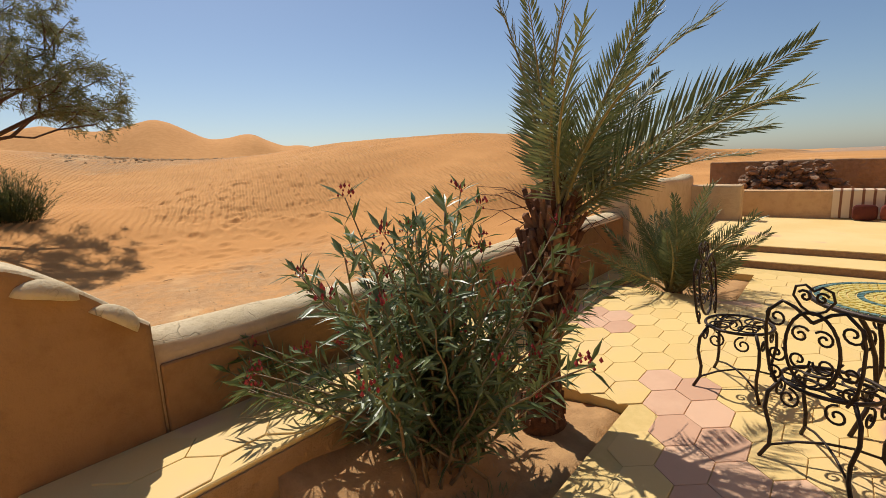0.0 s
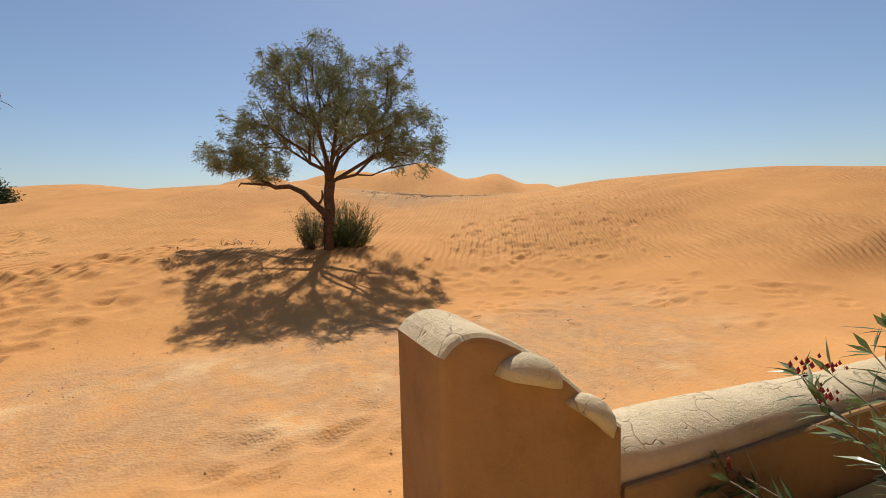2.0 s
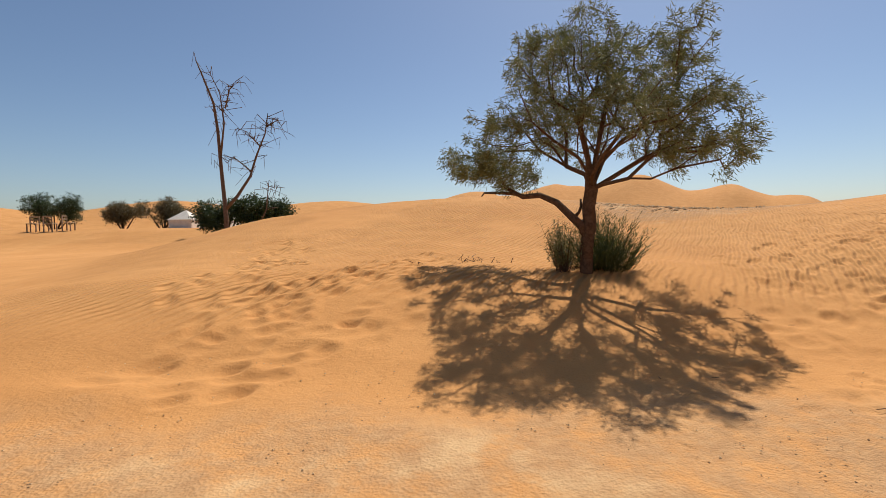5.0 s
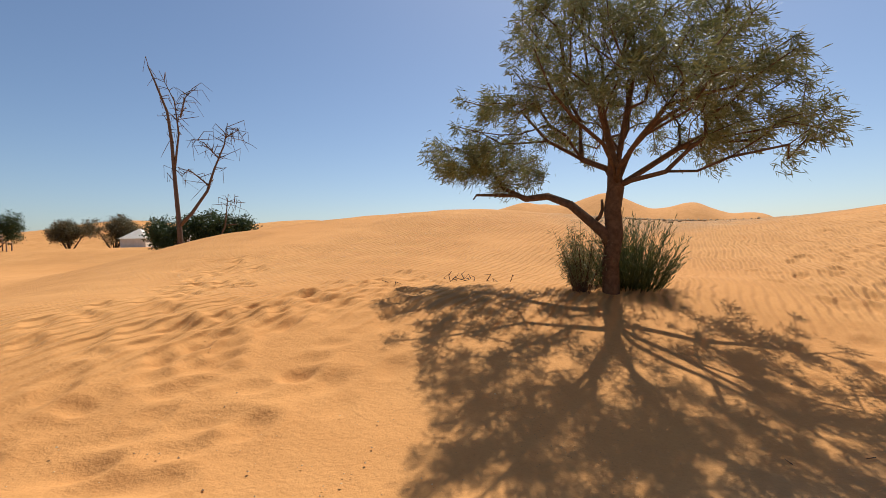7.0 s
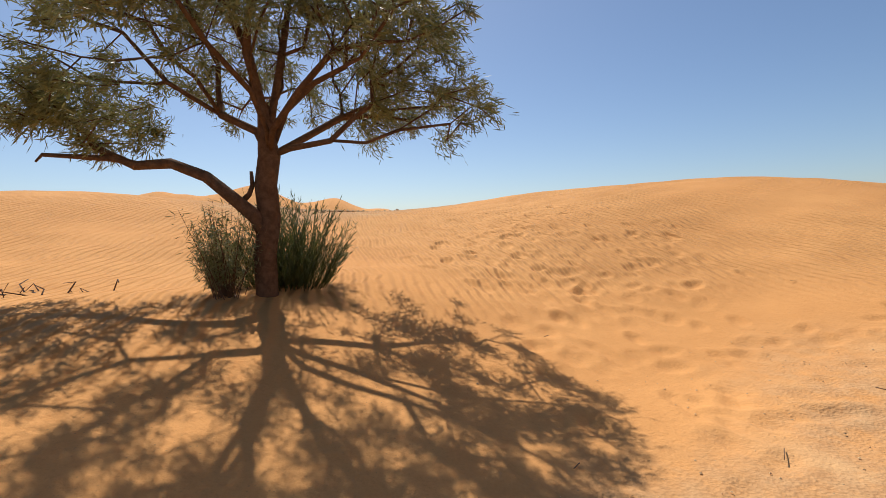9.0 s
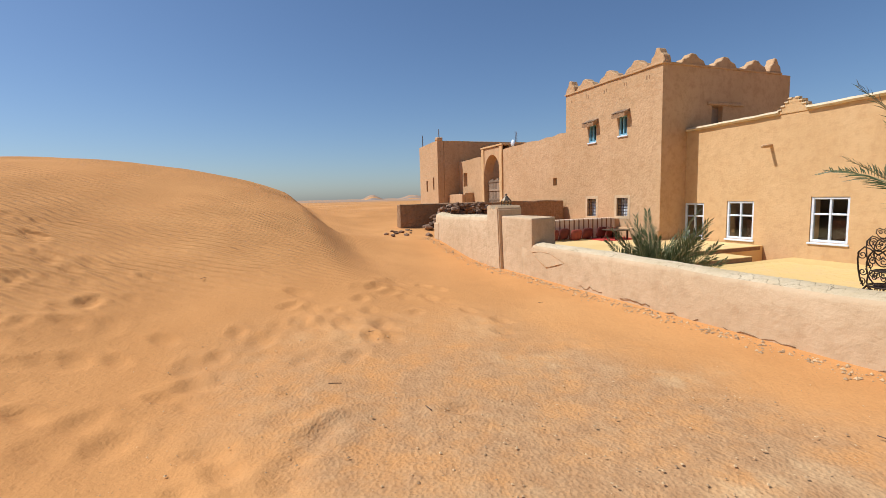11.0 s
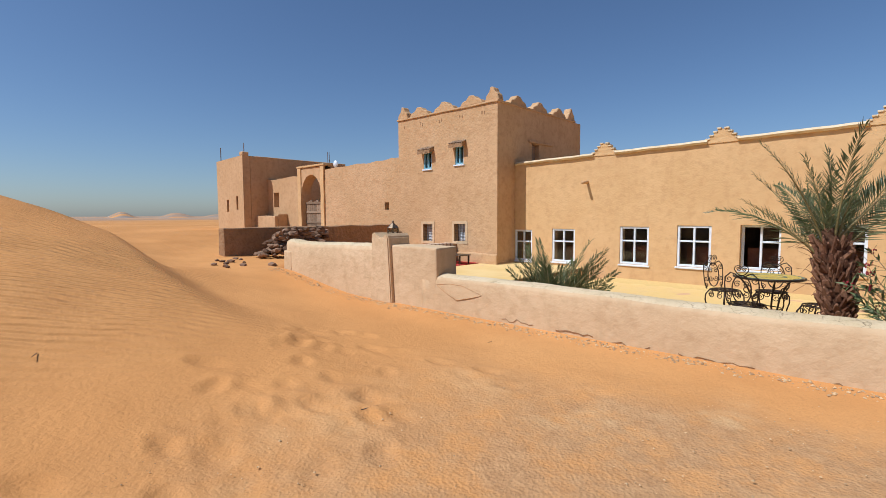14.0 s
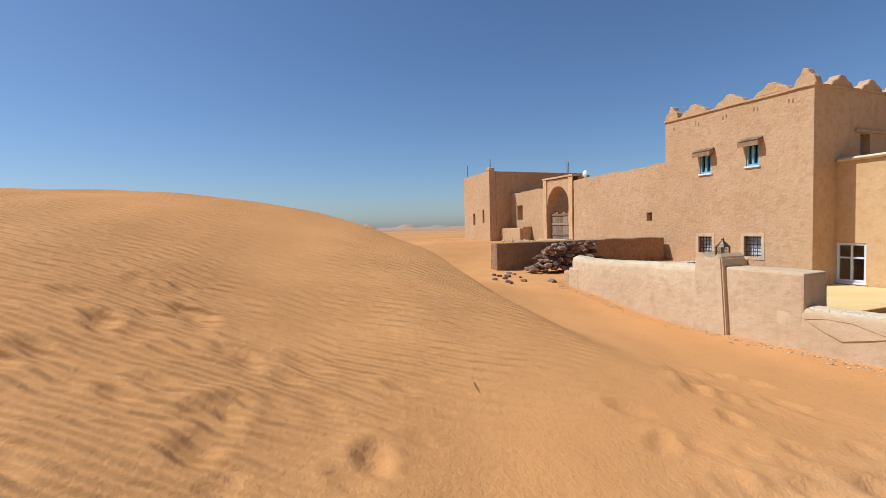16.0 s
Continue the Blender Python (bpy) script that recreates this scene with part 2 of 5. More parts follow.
M_PTRUNK = mat_simple("palm_trunk_fibre", (0.075, 0.036, 0.022), (0.16, 0.08, 0.045), 0.95, 0, 20, 1.0, 0.1)
M_OLEANDER = mat_leaf("oleander_leaf", (0.09, 0.125, 0.040), (0.19, 0.22, 0.09), 0.36)
M_STEM = mat_simple("oleander_stem", (0.16, 0.10, 0.05), (0.25, 0.17, 0.09), 0.7, 0, 14, 0.2)
M_FLOWER = mat_simple("dark_red_bud", (0.22, 0.02, 0.025), (0.36, 0.05, 0.05), 0.6, 0, 20, 0.1, 0.3, island=True)
M_IRON = mat_simple("brown_wrought_iron", (0.020, 0.013, 0.010), (0.055, 0.034, 0.024), 0.5, 0.6, 30, 0.2, 0.5)
M_MOSAIC = mat_simple("yellow_mosaic", (0.55, 0.40, 0.07), (0.66, 0.52, 0.12), 0.35, 0, 10, 0.1, 0.5, rnd=True)
M_MOSAIC_G = mat_simple("green_mosaic", (0.05, 0.12, 0.10), (0.14, 0.22, 0.17), 0.35, 0, 10, 0.1, 0.5, rnd=True)
M_WHITE = mat_simple("white_window_paint", (0.62, 0.66, 0.70), (0.74, 0.77, 0.80), 0.5, 0, 9, 0.1)
M_BLUE = mat_simple("faded_blue_paint", (0.16, 0.36, 0.46), (0.28, 0.50, 0.58), 0.6, 0, 9, 0.15)
M_GLASS = mat_glass()
# indoor gloom is put into this dark base colour
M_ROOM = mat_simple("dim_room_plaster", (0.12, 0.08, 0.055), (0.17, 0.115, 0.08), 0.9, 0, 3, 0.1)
M_CURTAIN = mat_simple("rust_curtain", (0.20, 0.07, 0.04), (0.30, 0.12, 0.07), 0.9, 0, 6, 0.3)
M_DOORWOOD = mat_simple("weathered_plank", (0.20, 0.135, 0.085), (0.33, 0.23, 0.15), 0.85, 0, 9, 0.6, 0.2, rnd=True)
M_STRIPE = mat_stripes()
M_RUG = mat_simple("red_rug", (0.42, 0.035, 0.03), (0.55, 0.08, 0.06), 0.95, 0, 14, 0.4, 0.1)
M_CUSH = mat_simple("patterned_cushion", (0.10, 0.03, 0.025), (0.34, 0.09, 0.06), 0.95, 0, 11, 0.4, 0.1, rnd=True)
M_CANVAS = mat_simple("white_tent_canvas", (0.66, 0.60, 0.50), (0.76, 0.71, 0.62), 0.9, 0, 3, 0.2, 0.1)
M_TIN = mat_simple("tarnished_lantern_metal", (0.10, 0.075, 0.05), (0.20, 0.15, 0.10), 0.45, 0.8, 20, 0.2)
M_REBAR = mat_simple("rusty_rebar", (0.10, 0.06, 0.045), (0.17, 0.10, 0.07), 0.8, 0.5, 20, 0.2)
M_CLOTH = mat_simple("red_cloth", (0.45, 0.05, 0.03), (0.60, 0.10, 0.05), 0.9, 0, 12, 0.3, 0.1)


# ---- mesh helpers ----
def finish(bm, name, mat, smooth=False):
    me = bpy.data.meshes.new(name)
    bm.to_mesh(me)
    bm.free()
    me.materials.append(mat)
    if smooth:
        me.polygons.foreach_set("use_smooth", [True] * len(me.polygons))
    return me


def thing(name, label, category, group="", kind="", at=(0, 0, 0), rz=0.0):
    ob = new(name)
    ob.matrix_basis = pose(*at, 0, 0, rz)
    return tagged(ob, label, category, group, kind)


def part(name, bm, mat, parent, label="", smooth=False, m=None):
    me = bm if isinstance(bm, bpy.types.Mesh) else finish(bm, name, mat, smooth)
    ob = new(name, me)
    ob.parent = parent
    if m is not None:
        ob.matrix_basis = m
    if label:
        tagged(ob, label)
    return ob


def solo(name, bm, mat, label, category="", kind="", group="", smooth=False, at=(0, 0, 0)):
    ob = new(name, finish(bm, name, mat, smooth))
    ob.matrix_basis = pose(*at)
    return tagged(ob, label, category, group, kind)


def pymesh(name, verts, faces, mat, smooth=False):
    me = bpy.data.meshes.new(name)
    me.from_pydata([tuple(q) for q in verts], [], faces)
    me.materials.append(mat)
    if smooth:
        me.polygons.foreach_set("use_smooth", [True] * len(me.polygons))
    return me


def add_box(bm, x0, x1, y0, y1, z0, z1):
    vs = [bm.verts.new((x, y, z)) for z in (z0, z1) for x, y in ((x0, y0), (x1, y0), (x1, y1), (x0, y1))]
    for f in ((3, 2, 1, 0), (4, 5, 6, 7), (0, 1, 5, 4), (1, 2, 6, 5), (2, 3, 7, 6), (3, 0, 4, 7)):
        bm.faces.new([vs[i] for i in f])
    return vs


def box(x0, x1, y0, y1, z0, z1, bevel=0.0, seg=1, rough=0.0, cuts=0.0):
    """A box; with cuts it is gridded about that finely and its faces waver by rough."""
    bm = bmesh.new()
    add_box(bm, x0, x1, y0, y1, z0, z1)
    if bevel:
        bmesh.ops.bevel(bm, geom=bm.edges[:], offset=bevel, segments=seg, affect="EDGES", profile=0.6)
    if cuts:
        for axis, a, b in ((0, x0, x1), (1, y0, y1), (2, z0, z1)):
            n = int((b - a) / cuts)
            for i in range(1, n):
                co, no = [0, 0, 0], [0, 0, 0]
                co[axis], no[axis] = a + (b - a) * i / n, 1
                bmesh.ops.bisect_plane(bm, geom=bm.verts[:] + bm.edges[:] + bm.faces[:], plane_co=co, plane_no=no)
    if rough:
        waver(bm, rough)
    return bm


def waver(bm, amount, scale=1.6):
    for v in bm.verts:
        v.co += noise.noise_vector(v.co * scale) * amount + noise.noise_vector(v.co * scale * 4) * amount * 0.35


def tube_into(verts, faces, path, radii, sides=6):
    """Adds a tube along a path to lists of vertices and faces."""
    base = len(verts)
    n = len(path)
    prev = None
    for i, p in enumerate(path):
        d = (path[min(i + 1, n - 1)] - path[max(i - 1, 0)])
        d = d.normalized() if d.length > 1e-9 else Vector((0, 0, 1))
        if prev is None:
            a = d.orthogonal().normalized()
        else:
            a = (prev - d * prev.dot(d))
            a = a.normalized() if a.length > 1e-6 else d.orthogonal().normalized()
        prev = a
        b = d.cross(a)
        r = radii[i] if isinstance(radii, (list, tuple)) else radii
        for s in range(sides):
            t = 2 * math.pi * s / sides
            verts.append(p + (a * math.cos(t) + b * math.sin(t)) * r)
    for i in range(n - 1):
        for s in range(sides):
            q = (s + 1) % sides
            faces.append((base + i * sides + s, base + i * sides + q, base + (i + 1) * sides + q, base + (i + 1) * sides + s))
    faces.append(tuple(base + s for s in reversed(range(sides))))
    faces.append(tuple(base + (n - 1) * sides + s for s in range(sides)))


def tubes(name, paths, radius, mat, sides=6):
    verts, faces = [], []
    for p in paths:
        tube_into(verts, faces, [Vector(q) for q in p], radius, sides)
    return pymesh(name, verts, faces, mat, True)


# ---- ground ----
def S(a, b, v):
    t = np.clip((np.asarray(v, float) - a) / (b - a), 0, 1)
    return t * t * (3 - 2 * t)


def ground(x, y):
    x, y = np.asarray(x, float), np.asarray(y, float)
    z = 0.23 + 0.76 * S(6.9, 11.2, y - 0.15 * (x - 2)) * S(-9, -2, x + 0.25 * y)
    z = z + 0.30 * S(3, 9, x) * S(3.4, 6, y)
    z = z + (0.30 * S(9, 12, x) + 0.5 * S(13.5, 20, x)) * S(14, 6, y)
    z = z + 1.95 * np.maximum(np.exp(-(np.minimum(x - 1, 0) / 13) ** 2 - (np.maximum(x - 1, 0) / 9) ** 2), 0.8 * S(30, 44, y)) * S(11, 25, y)
    m = np.where(y > 4.9, 1 - np.exp(-np.maximum(y - 4.9, 0) / 2.2), 0)
    m = m * S(4.7, 6.0, y)
    ridge = S(4, 15, x) * (1 - 0.45 * S(17, 45, x))
    z = z + (2.82 - 0.09 * S(9, 14, y) - 0.45 * S(15, 23, y) - z) * ridge * m * (1 - 0.6 * S(30, 60, y))
    far = S(70, 260, np.hypot(x, y))
    z = z * (1 - far) + far * 0.5
    # the sand lies against the outside of the terrace wall
    inside = S(2.75, 2.5, y) * S(12.6, 12.2, x) * S(-12, -9, x)
    return z * (1 - inside) - 0.25 * inside


def gz(x, y):
    return float(ground(x, y))


def spaced(lo, hi, step, reach, grow=1.13):
    mid = list(np.arange(lo, hi + 1e-6, step))
    up, s, v = [], step, hi
    while v < reach:
        s *= grow
        v += s
        up.append(v)
    down, s, v = [], step, lo
    while v > -reach:
        s *= grow
        v -= s
        down.append(v)
    return np.array(down[::-1] + mid + up)


def build_ground():
    xs, ys = spaced(-5, 9, 0.034, 2600, 1.06), spaced(2.4, 12.5, 0.034, 2600, 1.06)
    X, Y = np.meshgrid(xs, ys)
    Z = ground(X, Y)
    rng = np.random.RandomState(5)
    # long soft undulation and wind-worked unevenness
    near = S(3.0, 3.6, Y) * S(60, 20, np.hypot(X, Y))
    Z += near * (0.02 * np.sin(X * 1.1 + 0.6 * np.sin(Y * 0.9)) * np.sin(Y * 0.8 + 1.0) + 0.012 * np.sin(X * 3.1 + Y * 2.2) * np.sin(Y * 2.7 - X))
    # trails of footprints
    prints = []
    trails = [((2.7, 7.1), (8.5, 13.5), 150, 1.5), ((3.2, 8.4), (6.5, 12.5), 60, 1.1), ((4.2, 10.0), (7.5, 17.0), 50, 1.3), ((-3.2, 8.4), (-5.0, 15.5), 100, 0.6),
              ((-3.4, 8.6), (-1.6, 9.8), 50, 0.6), ((-3.6, 7.2), (-1.5, 8.4), 40, 0.6), ((-2.2, 9.2), (-1.4, 12.0), 60, 0.8), ((2.6, 7.0), (6.8, 5.2), 22, 0.35), ((3.6, 7.6), (5.6, 6.5), 16, 0.4),
              ((5.4, 8.2), (8.2, 9.5), 30, 0.8), ((-3.0, 3.3), (0.6, 4.2), 60, 0.5), ((4.3, 5.7), (6.0, 6.5), 14, 0.25), ((4.0, 4.6), (7.0, 5.0), 14, 0.25), ((4.4, 9.2), (6.5, 9.0), 14, 0.5)]
    for (x0, y0), (x1, y1), count, spread in trails:
        ang = math.atan2(y1 - y0, x1 - x0)
        for i in range(count):
            t = rng.rand()
            prints.append((x0 + (x1 - x0) * t + rng.randn() * spread * 0.6, y0 + (y1 - y0) * t + rng.randn() * spread * 0.6, ang + rng.randn() * 0.35, 0.8 + rng.rand() * 0.5, 0.5 + rng.rand() * 0.7))
    for px, py, a, size, deep in prints:
        if px < -1.2 and py > 6:
            size, deep = size * 1.15, deep * 1.3
        ix = np.where(abs(xs - px) < 0.7)[0]
        iy = np.where(abs(ys - py) < 0.7)[0]
        if len(ix) < 2 or len(iy) < 2:
            continue
        sub = np.ix_(iy, ix)
        dx, dy = X[sub] - px, Y[sub] - py
        u = (dx * math.cos(a) + dy * math.sin(a)) / (0.12 * size)
        w = (-dx * math.sin(a) + dy * math.cos(a)) / (0.07 * size)
        r2 = u * u + w * w
        Z[sub] += deep * (-0.019 * np.exp(-(r2 * 0.75) ** 1.6) + 0.006 * np.exp(-((np.sqrt(r2) - 1.6) ** 2) * 3.0) * (1 + 0.8 * np.tanh(u)))
    # a scraped hollow left of the tree
    hx, hy = (X + 3.55) / 0.75, (Y - 7.35) / 0.38
    Z += -0.07 * np.exp(-(hx * hx + hy * hy)) + 0.05 * np.exp(-((hx + 0.2) ** 2 + (hy + 1.3) ** 2 * 2.0))
    nx, ny = len(xs), len(ys)
    verts = np.stack([X.ravel(), Y.ravel(), Z.ravel()], 1)
    idx = np.arange(nx * ny).reshape(ny, nx)
    faces = np.stack([idx[:-1, :-1].ravel(), idx[:-1, 1:].ravel(), idx[1:, 1:].ravel(), idx[1:, :-1].ravel()], 1)
    me = bpy.data.meshes.new("ground")
    me.from_pydata(verts.tolist(), [], faces.tolist())
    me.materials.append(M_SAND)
    me.polygons.foreach_set("use_smooth", [True] * len(me.polygons))
    tagged(new("ground", me), "orange desert sand with ripples, footprints and grey gravel", "ground", kind="structure")


build_ground()


def far_dunes(name, az0, az1, d, profile, label):
    """A distant dune range: azimuths in degrees left of +y, and a height profile."""
    verts, faces = [], []
    n, rows = 160, 10
    for i in range(n + 1):
        t = i / n
        a = radians(az0 + (az1 - az0) * t)
        h = profile(t) * (1 + 0.04 * noise.noise(Vector((t * 23, d, 0))))
        for j in range(rows + 1):
            s = j / rows
            dd = d * (1 + 0.5 * s) * (1 + 0.05 * noise.noise(Vector((t * 6, s * 2, d))))
            zz = h * (math.sin(s * math.pi / 2) ** 1.3 if s < 1 else 1.0) * (1 + 0.12 * (1 - s) * noise.noise(Vector((t * 14, s * 3, d * 0.1))))
            verts.append((-math.sin(a) * dd, math.cos(a) * dd, zz - 1.0 * (1 - s)))
    for i in range(n):
        for j in range(rows):
            q = i * (rows + 1) + j
            faces.append((q, q + rows + 1, q + rows + 2, q + 1))
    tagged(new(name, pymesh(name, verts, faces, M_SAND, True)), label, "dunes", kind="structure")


def bumps(*peaks):
    return lambda t: sum(h * math.exp(-((t - c) / w) ** 2) for c, w, h in peaks)


far_dunes("backdrop_high_dunes", 4, -38, 420, bumps((0.60, 0.12, 56), (0.40, 0.12, 36), (0.80, 0.09, 40), (0.2, 0.2, 34), (0.94, 0.07, 26)), "high pale orange dunes in the distance")
far_dunes("backdrop_low_dunes", 75, -16, 260, bumps((0.12, 0.1, 17), (0.30, 0.08, 17), (0.48, 0.1, 20), (0.68, 0.12, 22), (0.86, 0.07, 27)), "low orange dunes along the horizon")
far_dunes("backdrop_plain_hills", -98, -112, 330, bumps((0.28, 0.07, 5.5), (0.62, 0.10, 4.5), (0.9, 0.1, 3)), "low stony hills on the far plain")

# ---- terrace ----
TX0, TX1, TY0, TY1 = -9.0, 12.3, -4.3, 2.46
BED = (1.0, 2.98, 0.94, 1.98)
BED2 = (5.9, 7.3, 0.75, 2.1)
STEP1, STEP2 = 7.75, 8.45


def slab(rects, z0, z1):
    bm = bmesh.new()
    for x0, x1, y0, y1 in rects:
        add_box(bm, x0, x1, y0, y1, z0, z1)
    return bm


floor = solo("floor", slab([(TX0, BED[0], TY0, TY1), (BED[0], BED[1], TY0, BED[2]), (BED[0], BED[1], BED[3], TY1), (BED[1], BED2[0], TY0, TY1),
                            (BED2[0], BED2[1], TY0, BED2[2]), (BED2[0], BED2[1], BED2[3], TY1), (BED2[1], STEP1, TY0, TY1)], -0.3, -0.008), M_GROUT,
             "yellow cement terrace floor with hexagonal tiles", "floor", "structure")
step_a = solo("terrace_step", box(STEP1, STEP2 + 0.02, -3.0, 1.75, -0.3, 0.10, 0.012, 2), M_FLOOR, "yellow cement terrace step with brown riser", "step", "structure")
step_b = solo("terrace_platform", box(STEP2, TX1, -4.29, 2.44, -0.3, 0.20, 0.012, 2), M_FLOOR, "raised yellow cement terrace platform", "floor", "structure")
M_RISER = mat_simple("brown_riser", (0.22, 0.125, 0.07), (0.32, 0.19, 0.11), 0.9, 0, 18, 0.5)
part("riser", box(STEP1 - 0.004, STEP1, -2.98, 1.73, -0.007, 0.085), M_RISER, step_a, "brown rough riser")
part("riser", box(STEP2 - 0.004, STEP2 - 0.0005, -4.2, 2.3, 0.102, 0.185), M_RISER, step_b, "brown rough riser")
for nm, (x0, x1, y0, y1) in (("soil_bed", BED), ("soil_bed", BED2)):
    bm = box(x0 + 0.005, x1 - 0.005, y0 + 0.005, y1 - 0.005, -0.35, -0.09, cuts=0.12)
    for v in bm.verts:
        if v.co.z > -0.1:
            v.co.z += 0.05 * noise.noise(v.co * 3) + 0.025 * noise.noise(v.co * 9)
            if x0 == BED[0]:
                v.co.z += 0.30 * float(S(1.15, 1.9, v.co.y)) * float(S(2.5, 1.9, v.co.x))
    solo(nm, bm, M_SOIL, "dry reddish soil in a square planting bed", "soil", "structure", smooth=True)


# tiled ledge between the planting bed and the wall
LEDGE = (0.22, 2.98, 1.86, 2.425, 0.37)
ledge = solo("terrace_ledge", box(LEDGE[0], LEDGE[1], LEDGE[2], LEDGE[3], -0.2, LEDGE[4] - 0.008, 0.006, 1), M_FLOOR, "raised brown plastered ledge with yellow tiles along the garden wall", "ledge", "structure")
part("riser", box(LEDGE[0] + 0.01, LEDGE[1], LEDGE[2] - 0.012, LEDGE[2] - 0.001, -0.15, LEDGE[4] - 0.03, 0.004), M_BROWN, ledge, "rough brown mud front")


# ---- garden wall ----
def profile_wall(name, outline, y0, y1, mat, label, category="wall", top=None):
    """A wall whose outline in x and z is drawn out between y0 and y1."""
    bm = bmesh.new()
    a = [bm.verts.new((x, y0, z)) for x, z in outline]
    b = [bm.verts.new((x, y1, z)) for x, z in outline]
    n = len(outline)
    bm.faces.new(a)
    bm.faces.new(b[::-1])
    for i in range(n):
        j = (i + 1) % n
        bm.faces.new((a[j], a[i], b[i], b[j]))
    bmesh.ops.recalc_face_normals(bm, faces=bm.faces[:])
    edges = [e for e in bm.edges if abs(e.verts[0].co.y - e.verts[1].co.y) < 1e-6]
    bmesh.ops.bevel(bm, geom=edges, offset=0.03, segments=3, affect="EDGES", profile=0.5)
    bmesh.ops.triangulate(bm, faces=[f for f in bm.faces if len(f.verts) > 4])
    return solo(name, bm, mat, label, category, "structure")


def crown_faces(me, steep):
    """Gives the upward faces of a wall the bleached top plaster, painted paler as sunlit."""
    me.materials.append(M_SUNLIT_TOP)
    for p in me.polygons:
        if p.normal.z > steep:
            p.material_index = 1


def long_wall(name, x0, x1, y0, y1, z0, topf, mat, label, step=0.12, wob=0.014, crown=0.03):
    """A hand-plastered wall with rounded top and slightly uneven faces."""
    n = int((x1 - x0) / step)
    sec = [(0, 0), (0, 0.35), (0, 0.7), (0, 0.93), (0.06, 0.985), (0.25, 1.0), (0.5, 1.0), (0.75, 1.0), (0.94, 0.985), (1, 0.93), (1, 0.7), (1, 0.35), (1, 0)]
    verts, faces = [], []
    for i in range(n + 1):
        x = x0 + (x1 - x0) * i / n
        t = topf(x)
        for s, h in sec:
            p = Vector((x, y0 + (y1 - y0) * s, z0 + (t - z0) * h))
            if h == 1.0:
                p.z += crown * (1 - abs(s - 0.5) * 2)
            w = noise.noise_vector(p * 1.7) * wob + noise.noise_vector(p * 6) * wob * 0.4
            verts.append((p.x if i in (0, n) else p.x + w.x, p.y + w.y, p.z + w.z))
    k = len(sec)
    for i in range(n):
        for j in range(k - 1):
            faces.append((i * k + j + 1, i * k + j, (i + 1) * k + j, (i + 1) * k + j + 1))
    faces.append(tuple(range(k)))
    faces.append(tuple(n * k + j for j in reversed(range(k))))
    me = pymesh(name, verts, faces, mat, True)
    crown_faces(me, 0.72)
    return tagged(new(name, me), label, "wall", kind="structure")


WY0, WY1 = 2.46, 2.79
long_wall("wall_garden", 0.74, 7.52, WY0, WY1, -0.2, lambda x: 0.80 - 0.055 * min(1, max(0, (x - 0.8) / 1.6)) + 0.01 * math.sin(x * 1.3), M_WALL, "low sand-plastered garden wall with worn rounded top")
scratch = [(7.2, 2.792, 0.62), (6.95, 2.793, 0.655), (6.7, 2.793, 0.65), (6.33, 2.792, 0.55), (6.55, 2.795, 0.49), (6.8, 2.797, 0.43), (7.02, 2.795, 0.52), (7.2, 2.792, 0.62)]
part("scratched_diamond", tubes("scratched_diamond", [scratch], 0.005, M_OLD, 5), None, bpy.data.objects["wall_garden"], "diamond outline scratched into plaster")
for cx, cz, n in ((6.0, 0.30, 9), (5.2, 0.285, 9), (4.5, 0.27, 8), (3.8, 0.26, 12), (2.9, 0.245, 9), (2.2, 0.25, 8)):
    crack = [(cx - 0.06 * i, 2.796 + 0.004 * noise.noise(Vector((cx, i, 0))), cz - 0.025 + 0.05 * noise.noise(Vector((i * 0.6, cx, 2))) + 0.012 * noise.noise(Vector((i * 2.3, cx, 5)))) for i in range(n)]
    part("crack", tubes("crack", [crack], 0.0045, M_BROWN, 5), None, bpy.data.objects["wall_garden"], "dark crack near the wall foot")
# curved end of the wall
fx = [0.15, 0.18, 0.22, 0.27, 0.32, 0.38, 0.44, 0.50, 0.58, 0.66, 0.785]
fz = [1.225, 1.26, 1.28, 1.28, 1.268, 1.243, 1.205, 1.16, 1.095, 1.025, 0.915]
curve = np.polyfit(fx, fz, 5)
arc = [(0.15, -0.2)] + [(float(v), float(np.polyval(curve, v))) for v in np.linspace(0.15, 0.785, 22)] + [(0.79, -0.2)]
end_wall = profile_wall("wall_end_scroll", arc, WY0 - 0.035, WY1 + 0.015, M_INNER_SHADE, "curved brown-plastered end of the garden wall, darkened as shade, with pale sunlit-toned weathered top")
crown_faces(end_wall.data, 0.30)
# sheet added over the inner face to carry the painted shade
part("inner_shade_coat", box(0.80, 7.19, 2.43, 2.462, -0.1, 0.70, 0.008, 1, 0.004, 0.3), M_INNER_SHADE, bpy.data.objects["wall_garden"], "added brown ochre sheet on the inner face, darkened as shade")


def knob(x, z, r, a):
    bm = bmesh.new()
    bmesh.ops.create_uvsphere(bm, u_segments=16, v_segments=8, radius=r)
    for v in bm.verts:
        v.co.x *= 1.35
        v.co.y *= 0.8
        v.co.z = max(v.co.z, -0.0) * 0.95
    bmesh.ops.rotate(bm, verts=bm.verts[:], matrix=Matrix.Rotation(a, 3, "Y"))
    bmesh.ops.translate(bm, verts=bm.verts[:], vec=(x, WY0 - 0.035, z))
    waver(bm, 0.006, 8)
    return bm


# the knobs' pale colour stands for sun on their tops
part("scroll_knob", knob(0.42, 1.125, 0.085, 0.30), M_SUNLIT_TOP, end_wall, "half-round plaster knob", True)
part("scroll_knob", knob(0.635, 0.965, 0.08, 0.70), M_SUNLIT_TOP, end_wall, "half-round plaster knob", True)

